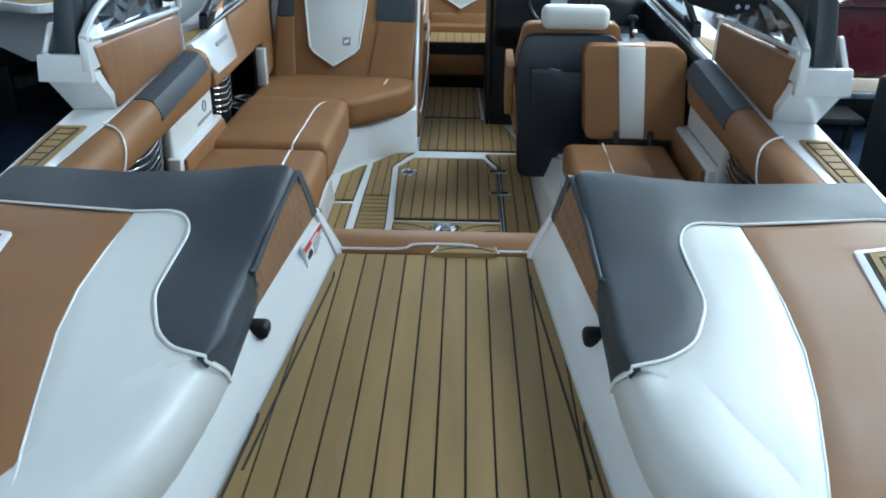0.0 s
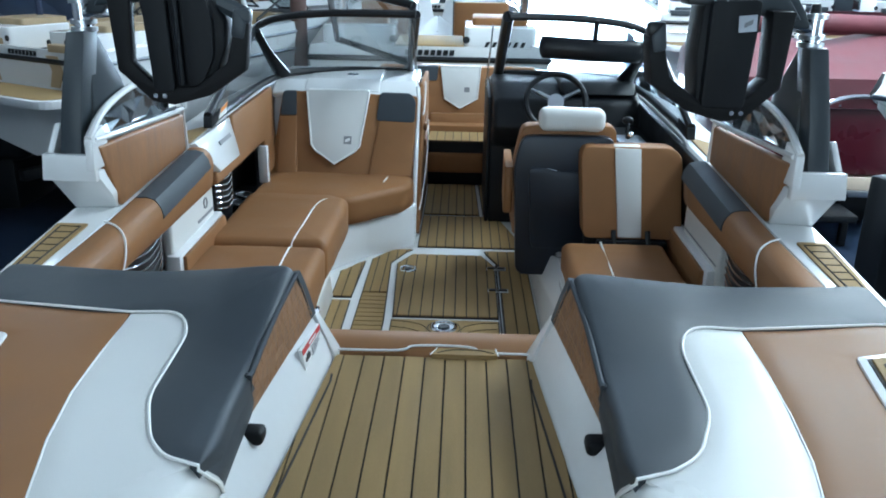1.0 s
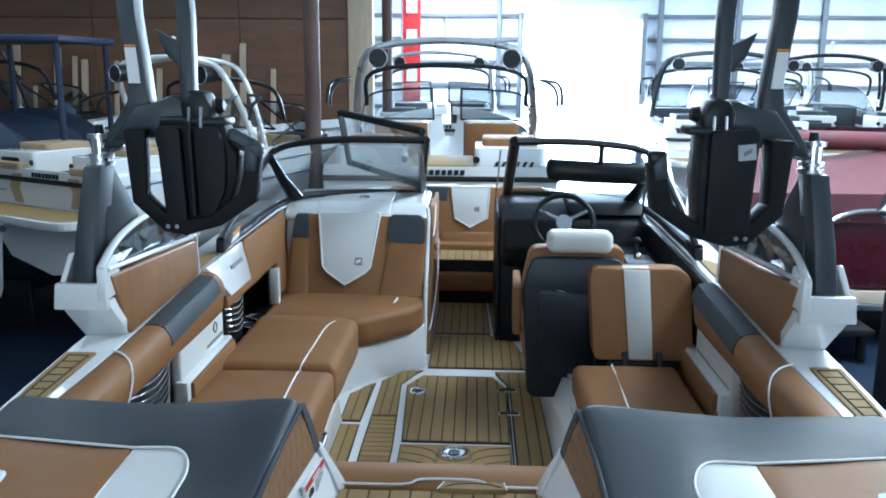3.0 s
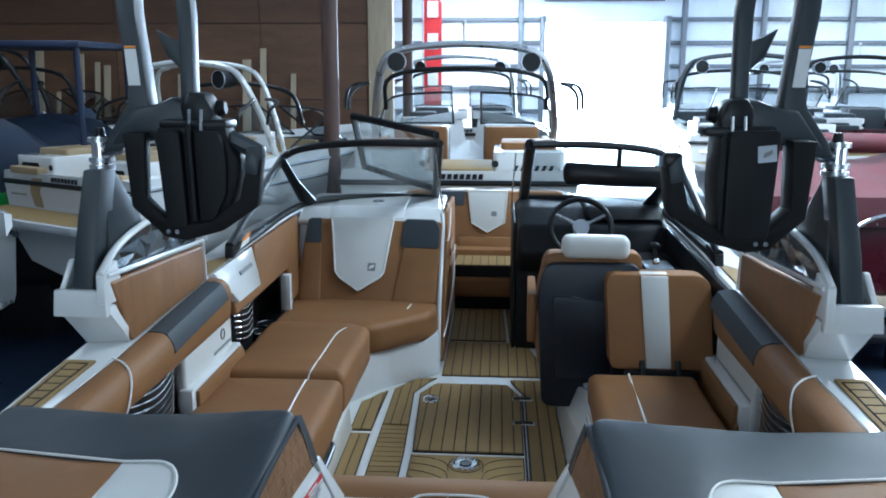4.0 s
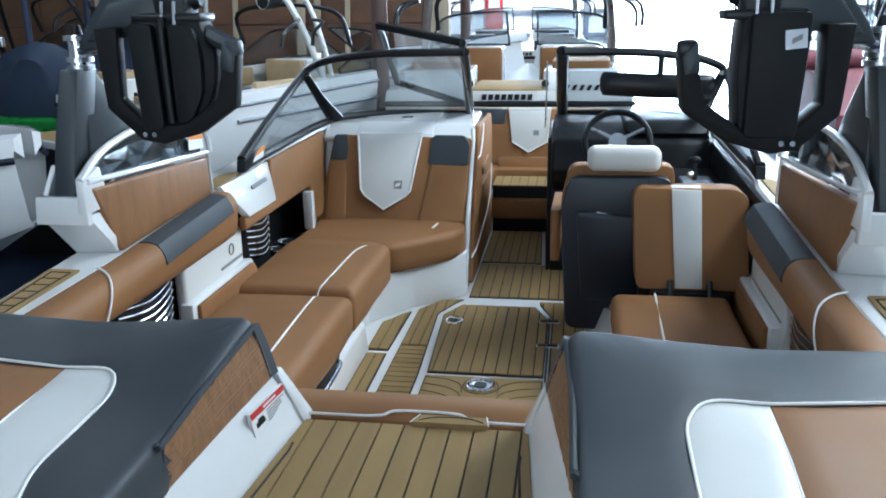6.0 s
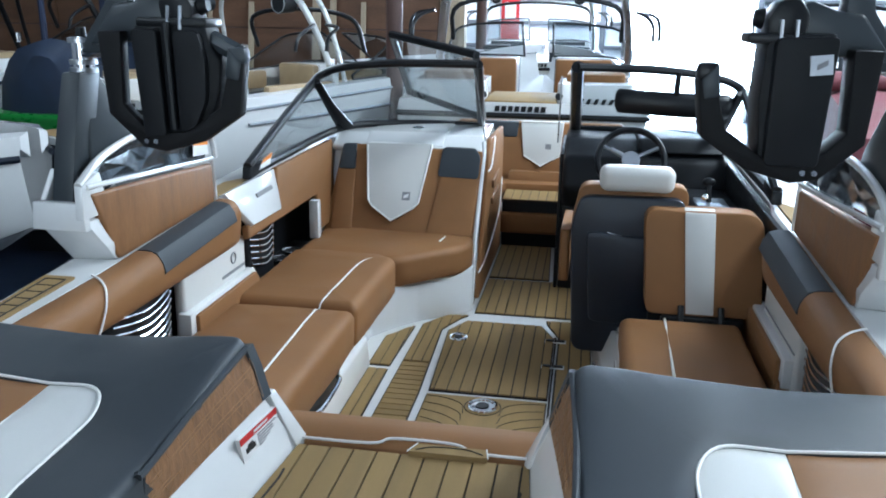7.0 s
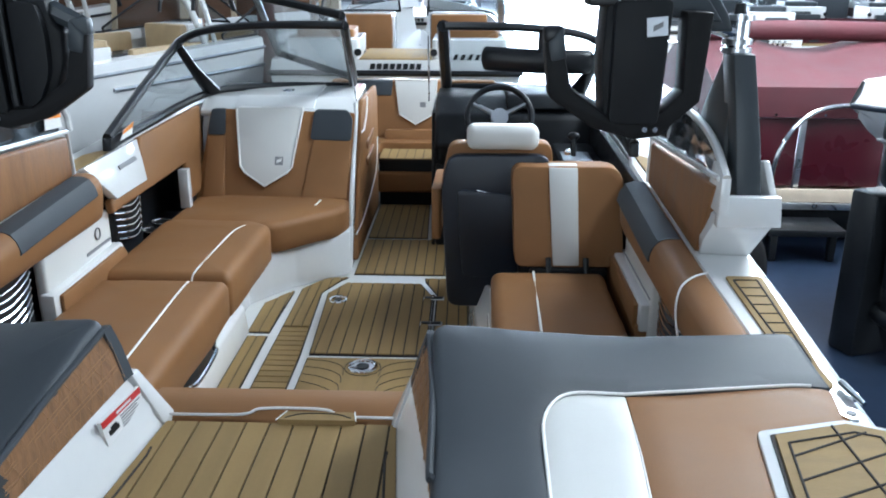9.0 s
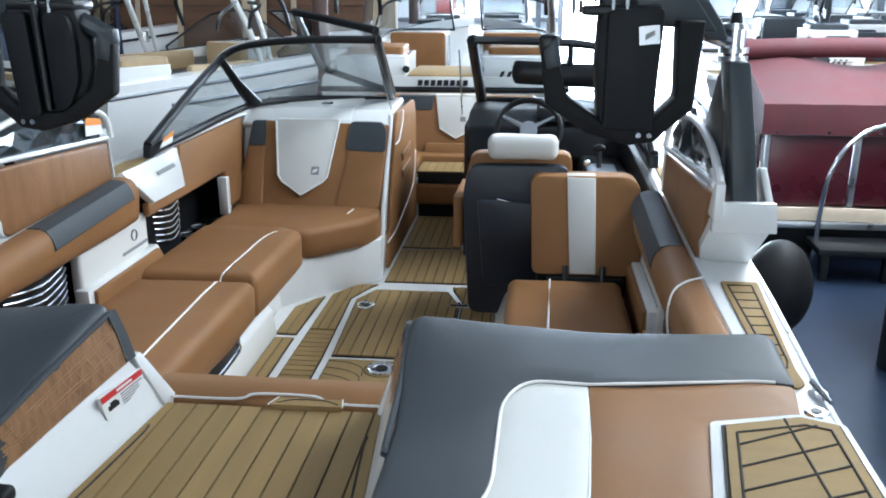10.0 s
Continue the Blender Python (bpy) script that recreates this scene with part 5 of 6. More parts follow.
    if s > 0:
        part("back_pad", prism(M(rounded3([(0.866, 2.692), (0.705, 2.692), (0.700, 2.55), (0.715, 2.40), (0.853, 2.388), (0.858, 2.552)], 0.02, 2.49)), (0, 0.15, 0), 0.014, 2), BLACK_SOFT, r)
        part("front_pad", prism(M(rounded3([(0.862, 2.705), (0.722, 2.70), (0.722, 2.40), (0.846, 2.398)], 0.018, 2.462)), (0, 0.05, 0), 0.014, 3), BLACK_SOFT, r)
    else:
        part("back_pad", prism(M([(x, 2.49, z) for x, z in ((0.866, 2.692), (0.662, 2.692), (0.652, 2.637), (0.623, 2.605), (0.632, 2.526), (0.668, 2.431), (0.74, 2.392), (0.853, 2.388), (0.858, 2.552), (0.878, 2.648))]), (0, 0.09, 0), 0.012, 2), BLACK_SOFT, r)
        part("front_pad", prism(M(rounded3([(0.862, 2.682), (0.792, 2.682), (0.782, 2.40), (0.842, 2.398)], 0.014, 2.462)), (0, 0.05, 0), 0.012, 3), BLACK_SOFT, r)
        part("front_pad", prism(M(rounded3([(0.745, 2.678), (0.678, 2.678), (0.66, 2.60), (0.664, 2.50), (0.70, 2.425), (0.74, 2.415)], 0.02, 2.466)), (0, 0.05, 0), 0.012, 3), BLACK_SOFT, r)
        part("spine", tube(M([(0.768, 2.475, 2.70), (0.762, 2.475, 2.42)]), 0.010, 8), BLACK, r)
    fork = [(0.964, 2.674), (0.897, 2.675), (0.905, 2.482), (0.851, 2.425), (0.802, 2.408), (0.726, 2.414), (0.628, 2.484), (0.598, 2.60), (0.556, 2.60), (0.573, 2.463), (0.683, 2.388), (0.791, 2.358), (0.855, 2.368), (0.949, 2.456)]
    part("fork", prism(M([(x, 2.475, z) for x, z in fork]), (0, 0.045 if s < 0 else 0.10, 0), 0.006, 2), RUBBER, r, angle=25)
    part("arm_tip", bx(min(s * 0.552, s * 0.605), max(s * 0.552, s * 0.605), 2.475, 2.52, 2.595, 2.64, 0.012), TOWER if s < 0 else BLACK, r)
    for x in (0.842, 0.815):
        part("bolt", disc((s * x, 2.475, 2.386), (0, -1, 0), 0.007, 0.008, 10), CHROME, r)
    part("pivot", round_edges(prism(M([(0.79, 2.50, 2.685), (0.71, 2.50, 2.685), (0.70, 2.50, 2.74), (0.725, 2.50, 2.785), (0.775, 2.50, 2.79), (0.80, 2.50, 2.75)]), (0, 0.10, 0)), 0.012, 2), BLACK, r, "black clamp head of the rack")
    part("pivot_cap", disc((s * 0.70, 2.55, 2.742), (s * -1, 0, 0.1), 0.026, 0.022, 14, r2=0.018), BLACK_SOFT, r)
    if s < 0:
        part("upper_arm", tube(M([(0.66, 2.53, 2.655), (0.58, 2.50, 2.622)]), 0.026, 8), TOWER, r)
    part("arm_pad", prism(M([(0.600, 2.47, 2.64), (0.562, 2.47, 2.60), (0.572, 2.47, 2.55), (0.612, 2.47, 2.56)]), (0, 0.05, 0), 0.01, 2), TOWER, r)
    for x in (0.77, 0.735):
        part("clamp_rod", tube(M([(x, 2.50, 2.74), (x, 2.49, 2.68)]), 0.005, 8), ALU, r)
    part("clamp_bar", bx(min(s * 0.66, s * 0.86), max(s * 0.66, s * 0.86), 2.49, 2.60, 2.685, 2.71, 0.008), BLACK, r)
    if s > 0:
        part("badge", prism(M([(0.802, 2.458, 2.615), (0.852, 2.458, 2.62), (0.848, 2.458, 2.665), (0.798, 2.458, 2.66)]), (0, 0.004, 0)), ALU, r, "small metal emblem plate")
        part("badge_mark", prism(M([(0.815, 2.4565, 2.628), (0.838, 2.4565, 2.640), (0.838, 2.4565, 2.653), (0.815, 2.4565, 2.641)]), (0, 0.003, 0)), INK, r)
    r.location = (s * (0.886 if s > 0 else 0.860), 2.735, 2.316 if s > 0 else 2.328)
    r.scale = (1.047, 1.0, 1.043)


def rounded3(o, r, y):
    return [(x, y, z) for x, z in rounded(o, r, 3)]


tower_side(-1)
tower_side(1)


# ---- neighbouring boats and things in the hall ----
def trailer(x, y, turn=0.0, length=6.0):
    t = thing("boat_trailer", (0, 0, 0), "dark steel boat trailer with carpeted bunks", "trailer", "boat trailers")
    for s in (-1, 1):
        part("bunk", bx(s * 0.6 - 0.07, s * 0.6 + 0.07, 0.6, length - 0.8, 0.50, 0.88, 0.02), BLACK_SOFT, t)
        part("rail", bx(s * 0.75 - 0.05, s * 0.75 + 0.05, 0.3, length, 0.38, 0.50, 0.01), BLACK, t)
        for k in (2.0, 2.85):
            w = part("wheel", disc((s * 1.05 - 0.1, k, 0.33), (1, 0, 0), 0.33, 0.2, 24), RUBBER, t)
            part("rim", disc((s * 1.05 - 0.11, k, 0.33), (1, 0, 0), 0.2, 0.22, 20), ALU, w)
    for y1 in (0.6, 2.4, 4.4):
        part("cross_member", bx(-0.8, 0.8, y1, y1 + 0.1, 0.38, 0.46, 0.01), BLACK, t)
    part("tongue", bx(-0.06, 0.06, length - 0.2, length + 0.7, 0.40, 0.50, 0.01), BLACK, t)
    t.matrix_basis = pose(x, y, 0, 0, 0, turn)


def display_boat(x, y, turn, label, trim=TAN, stripe=BLACK, tower=CHROME, side=GEL, speakers=True, low=0.0, size=1.0, lettered=False, belt=None):
    """A wake boat with its stern at the origin, pointing along y."""
    t = thing("display_boat", (0, 0, 0), label, "motorboat", "boats on display")
    prof = [(0, 1.16), (0.8, 1.2), (2.0, 1.25), (3.4, 1.24), (4.6, 1.10), (5.6, 0.82), (6.3, 0.45), (6.6, 0.12)]
    rings, gun, band = [], [], {-1: [], 1: []}
    for yy, w in prof:
        z = 1.92 + 0.045 * yy
        r = 0.27 * max(0, yy - 4.2) ** 1.5
        half_ = [(w, z), (w + 0.02, z - 0.12), (w * (0.97 - 0.25 * r), 1.5 + r * 0.25), (w * (0.86 - 0.4 * r), 1.1 + 0.6 * r), (w * (0.66 - 0.4 * r), 0.85 + 0.88 * r)]
        rings.append([(-a, yy, b) for a, b in half_] + [(0, yy, 0.7 + r)] + [(a, yy, b) for a, b in half_[::-1]])
        for s in (-1, 1):
            band[s].append((s * (w + 0.022), yy, z - 0.12))
    part("hull", loft(rings, closed=False), side, t)
    part("transom", prism([(p[0], p[1] + 0.005, p[2]) for p in rings[0]], (0, 0.04, 0)), side, t)
    for s in (-1, 1):
        part("rub_rail", tube(band[s], 0.022, 6), belt or stripe, t)
        part("hull_stripe", tube([(p[0] * 0.985, p[1], p[2] - 0.16 - 0.02 * p[1]) for p in band[s][1:-1]], 0.024, 6), belt or (stripe if side is GEL else ALU), t)
        g = [[(s * w, yy, 1.92 + 0.045 * yy), (s * (w - 0.16 if w > 0.3 else w * 0.4), yy, 1.94 + 0.045 * yy), (s * (w - 0.16 if w > 0.3 else w * 0.4), yy, 1.80 + 0.045 * yy), (s * w, yy, 1.85 + 0.045 * yy)] for yy, w in prof]
        part("gunwale", loft(g), GEL, t)
        c = slab(rounded([(s * 0.34, 0.1), (s * 1.05, 0.1), (s * 1.08, 0.95), (s * 0.36, 0.95)], 0.06), 1.84, 2.10, 0.05, 3)
        part("stern_pad", c, GEL, t)
        part("pad_top", slab(rounded([(s * 0.42, 0.35), (s * 0.98, 0.35), (s * 1.0, 0.98), (s * 0.44, 0.98)], 0.06), 2.09, 2.17, 0.03, 3), trim, t)
        if not lettered:
            part("pad_band", prism([(s * 0.55, 0.094, 1.86), (s * 0.98, 0.094, 1.86), (s * 0.94, 0.094, 2.03), (s * 0.6, 0.094, 2.03)], (0, 0.05, 0), 0.02, 2), BLACK_SOFT if trim is TAN else GREY, t)
        part("side_seat", bx(min(s * 0.55, s * 1.08), max(s * 0.55, s * 1.08), 1.3, 3.2, 1.5, 1.72, 0.03, 2), trim, t)
        part("side_bolster", bx(min(s * 0.99, s * 1.1), max(s * 0.99, s * 1.1), 1.2, 3.0, 1.80, 2.06, 0.04, 2), trim, t)
        part("backrest", bx(min(s * 0.25, s * 0.98), max(s * 0.25, s * 0.98), 3.2, 3.34, 1.6, 2.16, 0.04, 2), trim, t)
        part("console", bx(min(s * 0.24, s * 0.98), max(s * 0.24, s * 0.98), 3.34, 3.95, 1.3, 2.16, 0.03, 2), GEL if s < 0 else BLACK_SOFT, t)
        top = spline([(s * 1.10, 2.6, 2.12), (s * 1.10, 3.2, 2.42), (s * 0.98, 3.4, 2.55), (s * 0.55, 3.38, 2.60), (s * 0.2, 3.36, 2.61)], 4)
        low_ = spline([(s * 1.10, 2.62, 2.06), (s * 1.12, 3.3, 2.10), (s * 1.0, 3.85, 2.16), (s * 0.6, 4.05, 2.16), (s * 0.2, 4.12, 2.15)], 4)
        w = part("windshield_frame", tube(top + low_[::-1] + top[:1], 0.016, 6), BLACK, t)
        p = part("pane", loft([[a, b] for a, b in zip(top, low_)], closed=False), GLASS, w)
        p.visible_shadow = False
        if not lettered:
            part("accent", prism([(s * 0.42, -0.008, 1.52), (s * 0.58, -0.008, 1.52), (s * 0.66, -0.008, 1.70), (s * 0.60, -0.008, 1.86), (s * 0.40, -0.008, 1.86), (s * 0.48, -0.008, 1.70)], (0, 0.012, 0), 0.004, 1), trim, t)
        if not lettered:
            part("stern_seat", slab(rounded([(s * 0.45, -0.02), (s * 1.02, -0.02), (s * 1.02, 0.22), (s * 0.45, 0.22)], 0.04), 1.90, 1.98, 0.025, 3), trim, t)
        part("grab_handle", tube([(s * 0.70, -0.03, 1.66), (s * 1.0, -0.03, 1.66)], 0.012, 8), CHROME, t)
        part("vent_hole", disc((s * 0.36, 0.095, 1.98), (0, -1, 0), 0.035, 0.008, 14), BLACK, t)
    part("transom_rail", tube([(-1.17, -0.01, 1.80), (1.17, -0.01, 1.80)], 0.03, 6), stripe, t)
    part("cockpit_floor", bx(-1.05, 1.05, 0.95, 5.3, 1.2, 1.3), BLACK_SOFT, t)
    part("walkway", bx(-0.34, 0.34, 0.02, 1.0, 1.3, 1.935 if lettered else 1.78, 0.01), TAN if trim is TAN else TEAK, t)
    part("swim_platform", slab(rounded([(-1.12, -0.62), (1.12, -0.62), (1.16, 0.0), (-1.16, 0.0)], [0.25, 0.25, 0.02, 0.02], 6), 1.42, 1.50, 0.012, 2), GEL, t)
    part("platform_mat", slab(rounded([(-1.04, -0.56), (1.04, -0.56), (1.1, -0.04), (-1.1, -0.04)], [0.22, 0.22, 0.02, 0.02], 6), 1.50, 1.507), TEAK, t)
    for k in range(8):
        x0 = -0.24 + 0.062 * k
        part("name_mark", prism([(x0, -0.004, 1.835), (x0 + 0.045, -0.004, 1.835), (x0 + 0.053, -0.004, 1.888), (x0 + 0.008, -0.004, 1.888)], (0, 0.006, 0)), BLACK, t, "dark slanted lettering block on the transom")
    for k in range(6):
        x0, yy, z0 = (0.52 + 0.07 * k, 0.090, 1.875) if lettered else (0.45 + 0.08 * k, -0.004, 1.60)
        part("vent_slash", prism([(x0, yy, z0), (x0 + 0.035, yy, z0), (x0 + 0.075, yy, z0 + 0.09), (x0 + 0.04, yy, z0 + 0.09)], (0, 0.014, 0)), BLACK, t)
    if tower is not None:
        for d in (0.0, 0.16):
            arch = [(-1.12, 2.3 + d, 2.0), (-1.08, 2.1 + d * 1.5, 2.5), (-0.98, 1.9 + d * 2, 2.95), (-0.75, 1.85 + d * 2, 3.13), (0, 1.85 + d * 2, 3.2), (0.75, 1.85 + d * 2, 3.13), (0.98, 1.9 + d * 2, 2.95), (1.08, 2.1 + d * 1.5, 2.5), (1.12, 2.3 + d, 2.0)]
            part("tower_bar", tube(spline(arch, 5), 0.04 if d == 0 else 0.03, 8), tower, t)
        for s in (-1, 1):
            part("hinge", disc((s * 1.10, 2.25, 2.2), (0, 0, 1), 0.06, 0.14, 12), CHROME, t)
            if speakers:
                sp = part("tower_speaker", disc((s * 0.78, 1.68, 2.99), (0, 1, 0), 0.12, 0.22, 20, r2=0.10), BLACK, t)
                part("speaker_rim", ring_torus((s * 0.78, 1.675, 2.99), (0, 1, 0), 0.112, 0.006), ALU, sp)
            part("board_fork", tube(spline([(s * 1.15, 1.9, 2.75), (s * 1.25, 1.7, 2.7), (s * 1.3, 1.5, 2.6), (s * 1.3, 1.45, 2.45)], 3), 0.022, 6), BLACK, t)
            part("board_fork", tube(spline([(s * 1.15, 2.1, 2.75), (s * 1.35, 2.1, 2.72), (s * 1.4, 1.9, 2.62), (s * 1.4, 1.85, 2.45)], 3), 0.022, 6), BLACK, t)
        part("light_mast", tube([(0, 2.0, 3.2), (0, 2.0, 3.42)], 0.014, 8), ALU, t)
        part("mast_lamp", ball((0, 2.0, 3.44), 0.03, 0.03, 0.035), PAPER, t)
        bim = spline([(-1.05, 2.9, 2.4), (-0.95, 2.75, 2.82), (0, 2.7, 2.93), (0.95, 2.75, 2.82), (1.05, 2.9, 2.4)], 5)
        part("bimini_bow", tube(bim, 0.03, 8), BLACK, t)
    t.matrix_basis = pose(x, y, low, 0, 0, turn) @ Matrix.Scale(size, 4)
    trailer(x, y, turn)
    return t


trailer(0, 0.6, 0, 6.2)
display_boat(-0.27, 8.35, 1, "white wake boat with brown pads and pale arch tower", BROWN, BLACK, ALU, lettered=True)
display_boat(-4.11, 8.0, -28, "white wake boat with tan pads and pale arch tower", TAN, BLACK, ARCH, low=0.22, size=0.86, belt=SILVER)
display_boat(-8.0, 9.7, -22, "white wake boat with tan seats near the plywood wall", TAN, NAVY, BLACK)
display_boat(-0.6, 15.2, 2, "white wake boat further down the hall", GREY, BLACK, ALU)
display_boat(4.3, 13.6, -4, "white wake boat with black arch tower", GREY, BLACK, TOWER)
display_boat(6.9, 15.4, -6, "red and white wake boat with speakers on the tower", GREY, BURG_PAINT, BLACK, BURG_PAINT)
display_boat(9.6, 15.0, -6, "white wake boat with polished tower", TAN, BLACK, CHROME)
display_boat(7.0, 19.0, -3, "white wake boat near the metal wall", GREY, BLACK, ALU)


def pontoon():
    t = thing("pontoon_boat", (0, 0, 0), "burgundy pontoon boat under a fitted burgundy canvas cover", "pontoon boat")
    L = 7.2
    part("deck", bx(0, L, 0, 2.5, 0.47, 0.58, 0.01), CREAM, t)
    part("fascia", bx(-0.01, L, -0.03, 0.0, 0.48, 0.62, 0.01), CREAM, t, "cream rubber edge")
    part("edge_trim", bx(-0.02, L, -0.07, -0.03, 0.41, 0.48, 0.01), ALU, t)
    x = 0.02
    while x < L - 0.1:
        part("fence_post", bx(x, x + 0.06, 0.02, 0.08, 0.58, 1.36, 0.008), ALU, t)
        if x + 0.86 < L:
            part("fence_panel", bx(x + 0.065, x + 0.855, 0.04, 0.07, 0.63, 1.33, 0.010), BURG_PAINT, t)
        x += 0.86
    part("top_rail", bx(0, L, 0.02, 0.08, 1.33, 1.40, 0.012), ALU, t)
    part("end_panel", bx(-0.015, 0.015, 0.1, 2.4, 0.62, 1.36, 0.008), BURG_PAINT, t)
    for y in (0.45, 2.05):
        tb = tube(spline([(-0.35, y, 0.28), (0.0, y, 0.24), (2, y, 0.24), (L - 0.4, y, 0.24), (L + 0.3, y, 0.4)], 4), [0.05, 0.15, 0.2] + [0.235] * 11 + [0.2, 0.1, 0.04], 20)
        part("pontoon_tube", tb, BLACK, t, "dark pontoon float")
    rnd = random.Random(4)
    rings = []
    for k in range(30):
        x = -0.03 + (L + 0.02) * k / 29
        dip = 0.06 * math.sin(k * 0.9) + rnd.uniform(-0.015, 0.015)
        row = [(-0.03, 1.345), (-0.04, 1.49), (-0.02, 1.645), (0.10, 1.70), (0.5, 1.81 + dip * 0.6), (0.95, 1.90 + dip), (1.4, 1.96 + dip), (1.95, 1.86 + dip * 0.5), (2.45, 1.65), (2.53, 1.35)]
        rings.append([(x, y + rnd.uniform(-0.008, 0.008), z) for y, z in row])
    part("cover", loft(rings, closed=False), BURGUNDY, t, "sagging burgundy canvas cover")
    part("cover_end", prism([(-0.03, y, z) for y, z in row], (0.01, 0, 0)), BURGUNDY, t)
    part("cover_roll", tube(spline([(-0.05, 1.3, 2.07), (1.2, 1.25, 2.10), (3.2, 1.3, 2.07), (L, 1.3, 2.10)], 6), 0.11, 10), BURGUNDY, t, "rolled canvas top")
    for k in range(15):
        part("snap", disc((0.12 + 0.48 * k, -0.045, 1.375), (0, -1, 0), 0.014, 0.006, 8), CHROME, t)
    lad = spline([(0.58, -0.12, 0.10), (0.55, -0.26, 0.72), (0.59, -0.30, 1.07), (0.76, -0.26, 1.34), (1.10, -0.12, 1.47), (1.6, -0.06, 1.48)], 5)
    part("grab_rail", tube(lad, 0.026, 10), CHROME, t)
    part("step", bx(0.50, 1.25, -0.55, -0.08, 0.27, 0.34, 0.01), BLACK, t)
    part("step_leg", bx(0.55, 0.62, -0.5, -0.42, 0.0, 0.27, 0.01), BLACK, t)
    part("step_leg", bx(1.12, 1.19, -0.5, -0.42, 0.0, 0.27, 0.01), BLACK, t)
    t.matrix_basis = pose(2.87, 8.8, 0, 0, 0, -1)
    f = thing("round_fender", (2.62, 6.95, 0), "large round black rubber fender on the floor", "fender")
    part("ball", ball((2.62, 6.95, 0.40), 0.27, 0.27, 0.40, n=16), RUBBER, f)


pontoon()


def outboard(x, y, turn):
    t = thing("outboard_motor", (0, 0, 0), "glossy black outboard motor on a stand", "outboard motor")
    part("cowl", bx(-0.2, 0.2, -0.28, 0.3, 1.75, 2.12, 0.09, 4), BLACK, t)
    part("top_cowl", bx(-0.21, 0.21, -0.32, 0.32, 2.06, 2.26, 0.07, 4), BLACK, t)
    part("stripe", bx(-0.215, 0.215, -0.325, 0.325, 2.08, 2.10, 0.004), INK, t)
    part("leg", prism([(-0.08, -0.2, 1.0), (-0.08, 0.2, 1.0), (-0.08, 0.25, 1.78), (-0.08, -0.2, 1.78)], (0.16, 0, 0), 0.04, 3), BLACK, t)
    part("gearcase", tube(spline([(0, -0.3, 0.78), (0, -0.1, 0.78), (0, 0.2, 0.80), (0, 0.38, 0.8)], 3), [0.03, 0.07, 0.08, 0.09, 0.09, 0.09, 0.08, 0.07, 0.05, 0.02], 12), BLACK, t)
    part("skeg", prism([(-0.02, -0.1, 0.78), (-0.02, 0.25, 0.78), (-0.02, 0.05, 0.45), (-0.02, -0.08, 0.45)], (0.04, 0, 0), 0.01, 2), BLACK, t)
    part("lower_leg", prism([(-0.06, -0.12, 0.8), (-0.06, 0.2, 0.8), (-0.06, 0.2, 1.05), (-0.06, -0.15, 1.05)], (0.12, 0, 0), 0.03, 2), BLACK, t)
    part("bracket", bx(-0.18, 0.18, 0.25, 0.5, 0.45, 1.7, 0.03, 2), BLACK, t, "dark stand bracket")
    t.matrix_basis = pose(x, y, -0.45, 0, 0, turn)


outboard(3.55, 5.95, 20)


def runabout():
    t = thing("runabout", (0, 0, 0), "white runabout bow with a navy rail on a dark stand", "motorboat")
    rings, deck, rail = [], [], []
    for x, w, keel in ((2.93, 0.04, 1.80), (3.02, 0.20, 1.70), (3.2, 0.38, 1.56), (3.6, 0.62, 1.36), (4.2, 0.82, 1.16), (5.2, 0.92, 1.08), (6.2, 0.92, 1.06)):
        y = 6.9
        top = 1.89 + 0.03 * (x - 2.93)
        rings.append([(x, y - w, top), (x + 0.03, y - w * 0.93, top * 0.6 + keel * 0.4), (x + 0.05, y - w * 0.6, keel + 0.08), (x + 0.06, y, keel), (x + 0.05, y + w * 0.6, keel + 0.08), (x + 0.03, y + w * 0.93, top * 0.6 + keel * 0.4), (x, y + w, top)])
        deck.append([(x - 0.01, y - w, top), (x + 0.04, y - w * 0.92, top + 0.09), (x + 0.06, y - w * 0.6, top + 0.17), (x + 0.06, y + w * 0.6, top + 0.17), (x, y + w, top)])
        rail.append((x - 0.015, y - w - 0.012, top))
    part("hull", loft(rings, closed=False), GEL, t)
    part("foredeck", loft(deck, closed=False), GEL, t)
    part("rub_rail", tube(rail, 0.022, 8), NAVY, t, "navy rub rail")
    part("bow_cover", slab(rounded([(3.35, 6.45), (5.8, 6.15), (5.8, 7.65), (3.35, 7.35)], 0.1), 2.08, 2.16, 0.04, 3), NAVY, t, "navy canvas bow cover")
    part("bow_rail", tube(spline([(3.1, 6.8, 2.06), (3.2, 6.62, 2.2), (3.8, 6.35, 2.3), (4.6, 6.25, 2.32)], 5), 0.014, 8), CHROME, t)
    for x in (3.6, 5.4):
        part("stand", prism([(x, 6.45, 0), (x, 7.35, 0), (x, 7.2, 1.36), (x, 6.6, 1.36)], (0.5, 0, 0), 0.02, 2), BLACK_SOFT, t, "dark boat stand")
    t.matrix_basis = pose(0.27, -0.35, -0.07, 0, 0, 0)


runabout()

display_boat(-9.3, 4.75, -91, "white motorboat with blue stripe beside the showroom aisle", TAN, NAVY, None, GEL, low=-0.17)


def lumber():
    rnd = random.Random(2)
    for x in (-7.6, -7.3, -6.9, -6.6, -6.45, -5.9, -5.2, -4.1, -3.8, -3.3):
        h = rnd.uniform(2.5, 3.3)
        w = rnd.uniform(0.06, 0.14)
        t = thing("lumber_board", (x, 13.7, 0), "pale rough board leaning on the plywood wall", "board", "leaning boards")
        part("board", prism([(x, 13.55, 0), (x + w, 13.55, 0), (x + w, 13.97, h), (x, 13.97, h)], (0, 0.03, 0), 0.004, 1), LUMBER, t)


lumber()


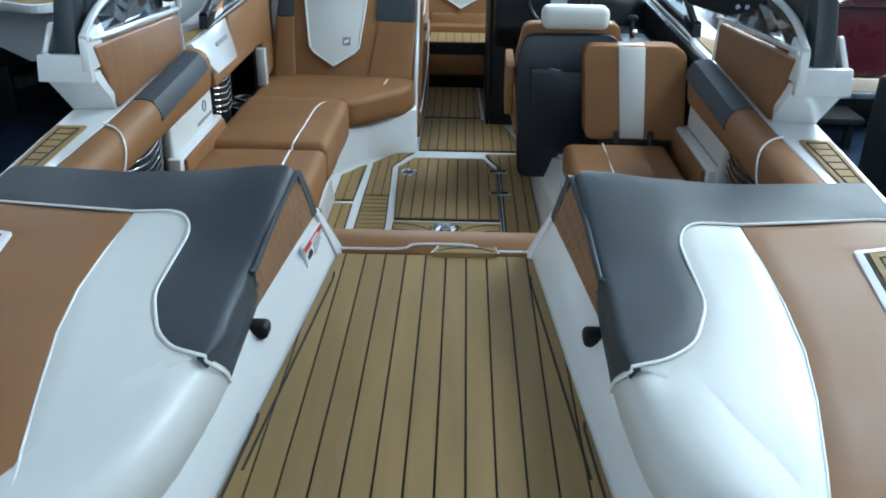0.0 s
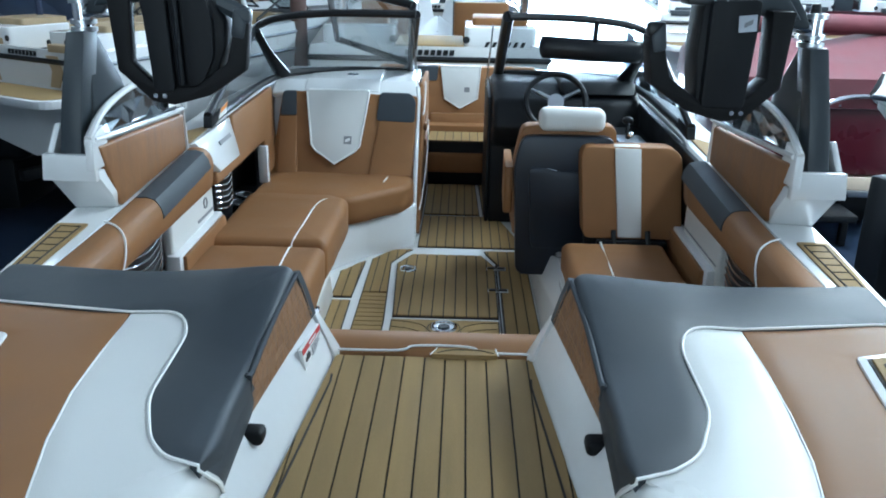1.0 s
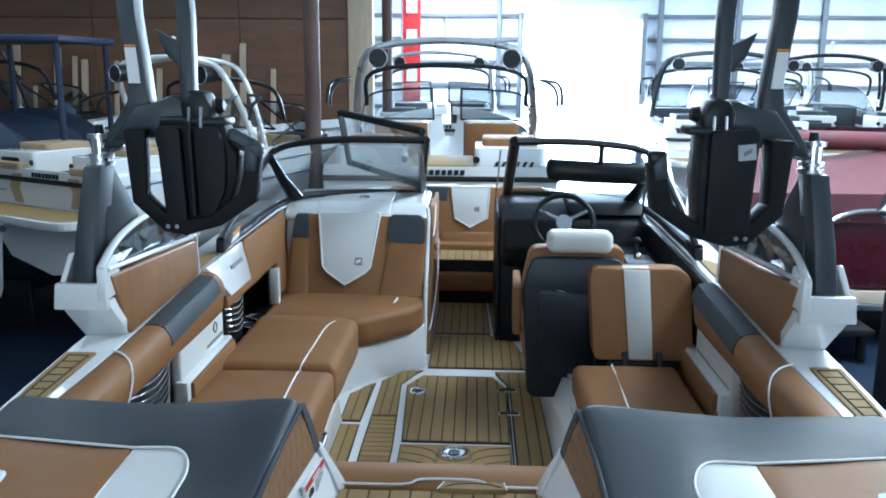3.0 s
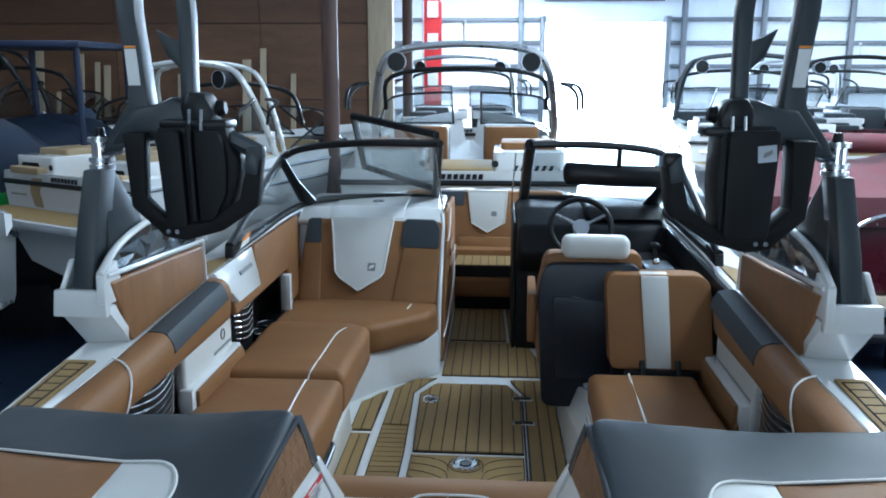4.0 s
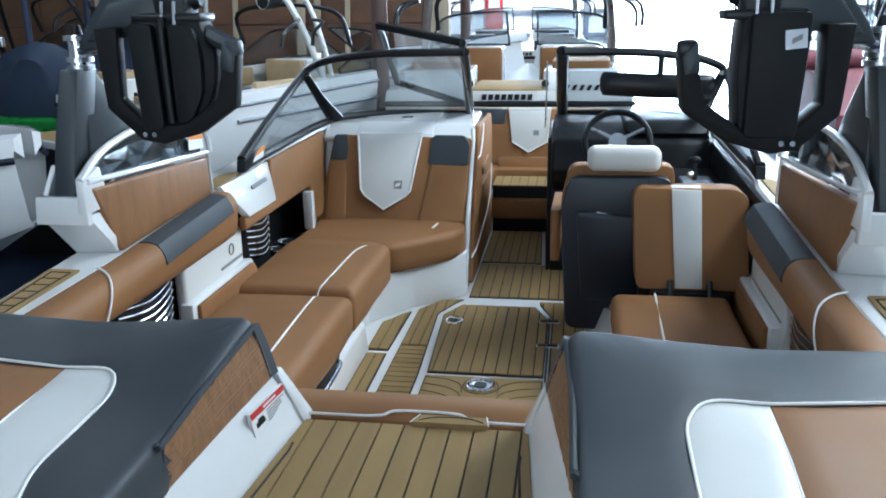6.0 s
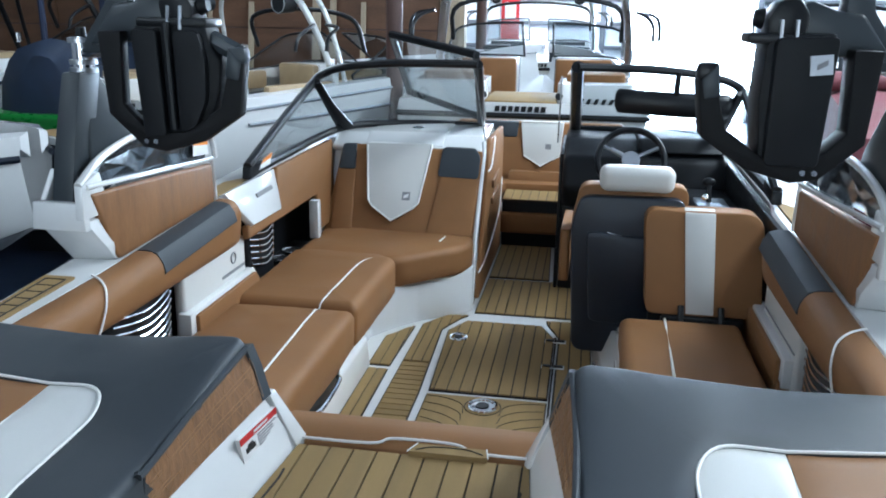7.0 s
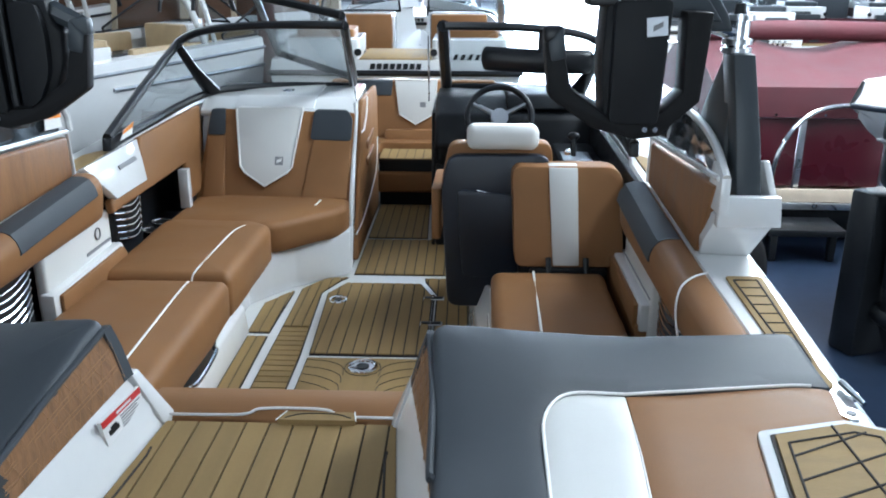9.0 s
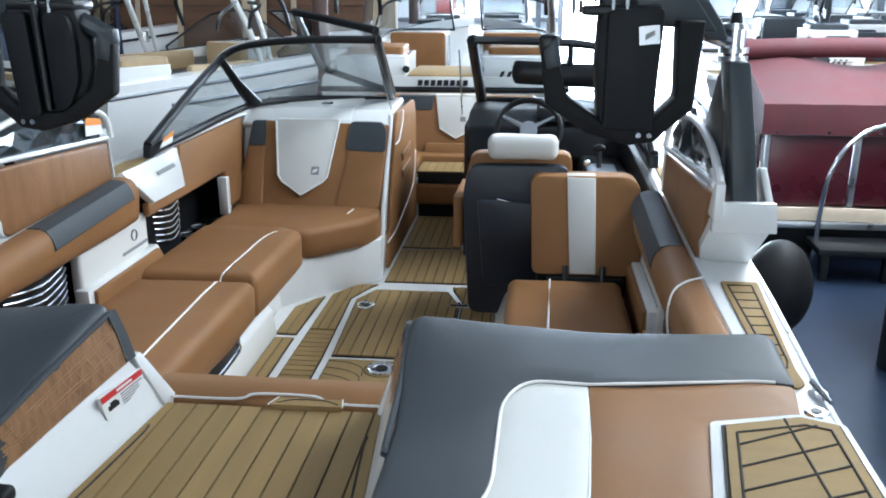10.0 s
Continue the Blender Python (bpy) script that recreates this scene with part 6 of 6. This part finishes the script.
def covered_rig():
    t = thing("covered_utility_boat", (-5.2, 9.3, 0), "small boat under a dark blue tarpaulin with a blue canopy frame", "covered boat")
    rnd = random.Random(8)
    rings = []
    for k in range(13):
        y = 8.6 + 0.2 * k
        w = 0.95 * (1 - (abs(k - 6) / 6.5) ** 4) + 0.05
        ring = []
        for j in range(11):
            a = math.pi * j / 10
            ring.append((-5.35 + w * math.cos(a) * (1 + rnd.uniform(-0.04, 0.04)), y, 1.55 + 0.85 * math.sin(a) ** 0.7 * (0.8 + 0.2 * math.sin(k * 1.7)) + rnd.uniform(-0.02, 0.02)))
        rings.append(ring)
    part("tarpaulin", loft(rings), TARP, t)
    part("hull", bx(-6.2, -4.5, 8.5, 11.0, 0.6, 1.45, 0.15, 3), BLACK_SOFT, t, "dark hull")
    part("gunwale_band", bx(-6.22, -4.48, 8.48, 11.02, 1.42, 1.62, 0.05, 3), GREEN, t, "green band under the tarpaulin")
    part("stand", bx(-5.9, -4.8, 8.8, 10.7, 0.0, 0.6, 0.02), BLACK, t)
    for x in (-5.55, -4.38):
        part("canopy_post", tube([(x, 9.0, 1.6), (x, 9.0, 3.14)], 0.035, 8), BLUE, t)
        part("canopy_post", tube([(x, 10.2, 1.6), (x, 10.2, 3.14)], 0.035, 8), BLUE, t)
    part("canopy", bx(-5.7, -4.3, 8.9, 10.3, 3.12, 3.19, 0.02, 2), BLUE, t)


covered_rig()


def banner():
    t = thing("feather_banner", (-1.5, 19.5, 0), "tall red feather banner with white blocks", "banner")
    part("pole", tube([(-1.62, 19.5, 0), (-1.62, 19.5, 4.8)], 0.02, 8), ALU, t)
    part("cloth", prism([(-1.6, 19.5, 1.8), (-1.2, 19.5, 2.0), (-1.2, 19.5, 4.4), (-1.45, 19.5, 4.8), (-1.6, 19.5, 4.8)], (0, 0.01, 0)), REDFLAG, t)
    for z in (2.6, 3.4, 4.1):
        part("print_block", bx(-1.52, -1.28, 19.485, 19.497, z, z + 0.35), PAPER, t)
    part("foot", disc((-1.62, 19.5, 0), (0, 0, 1), 0.25, 0.04), BLACK, t)


banner()
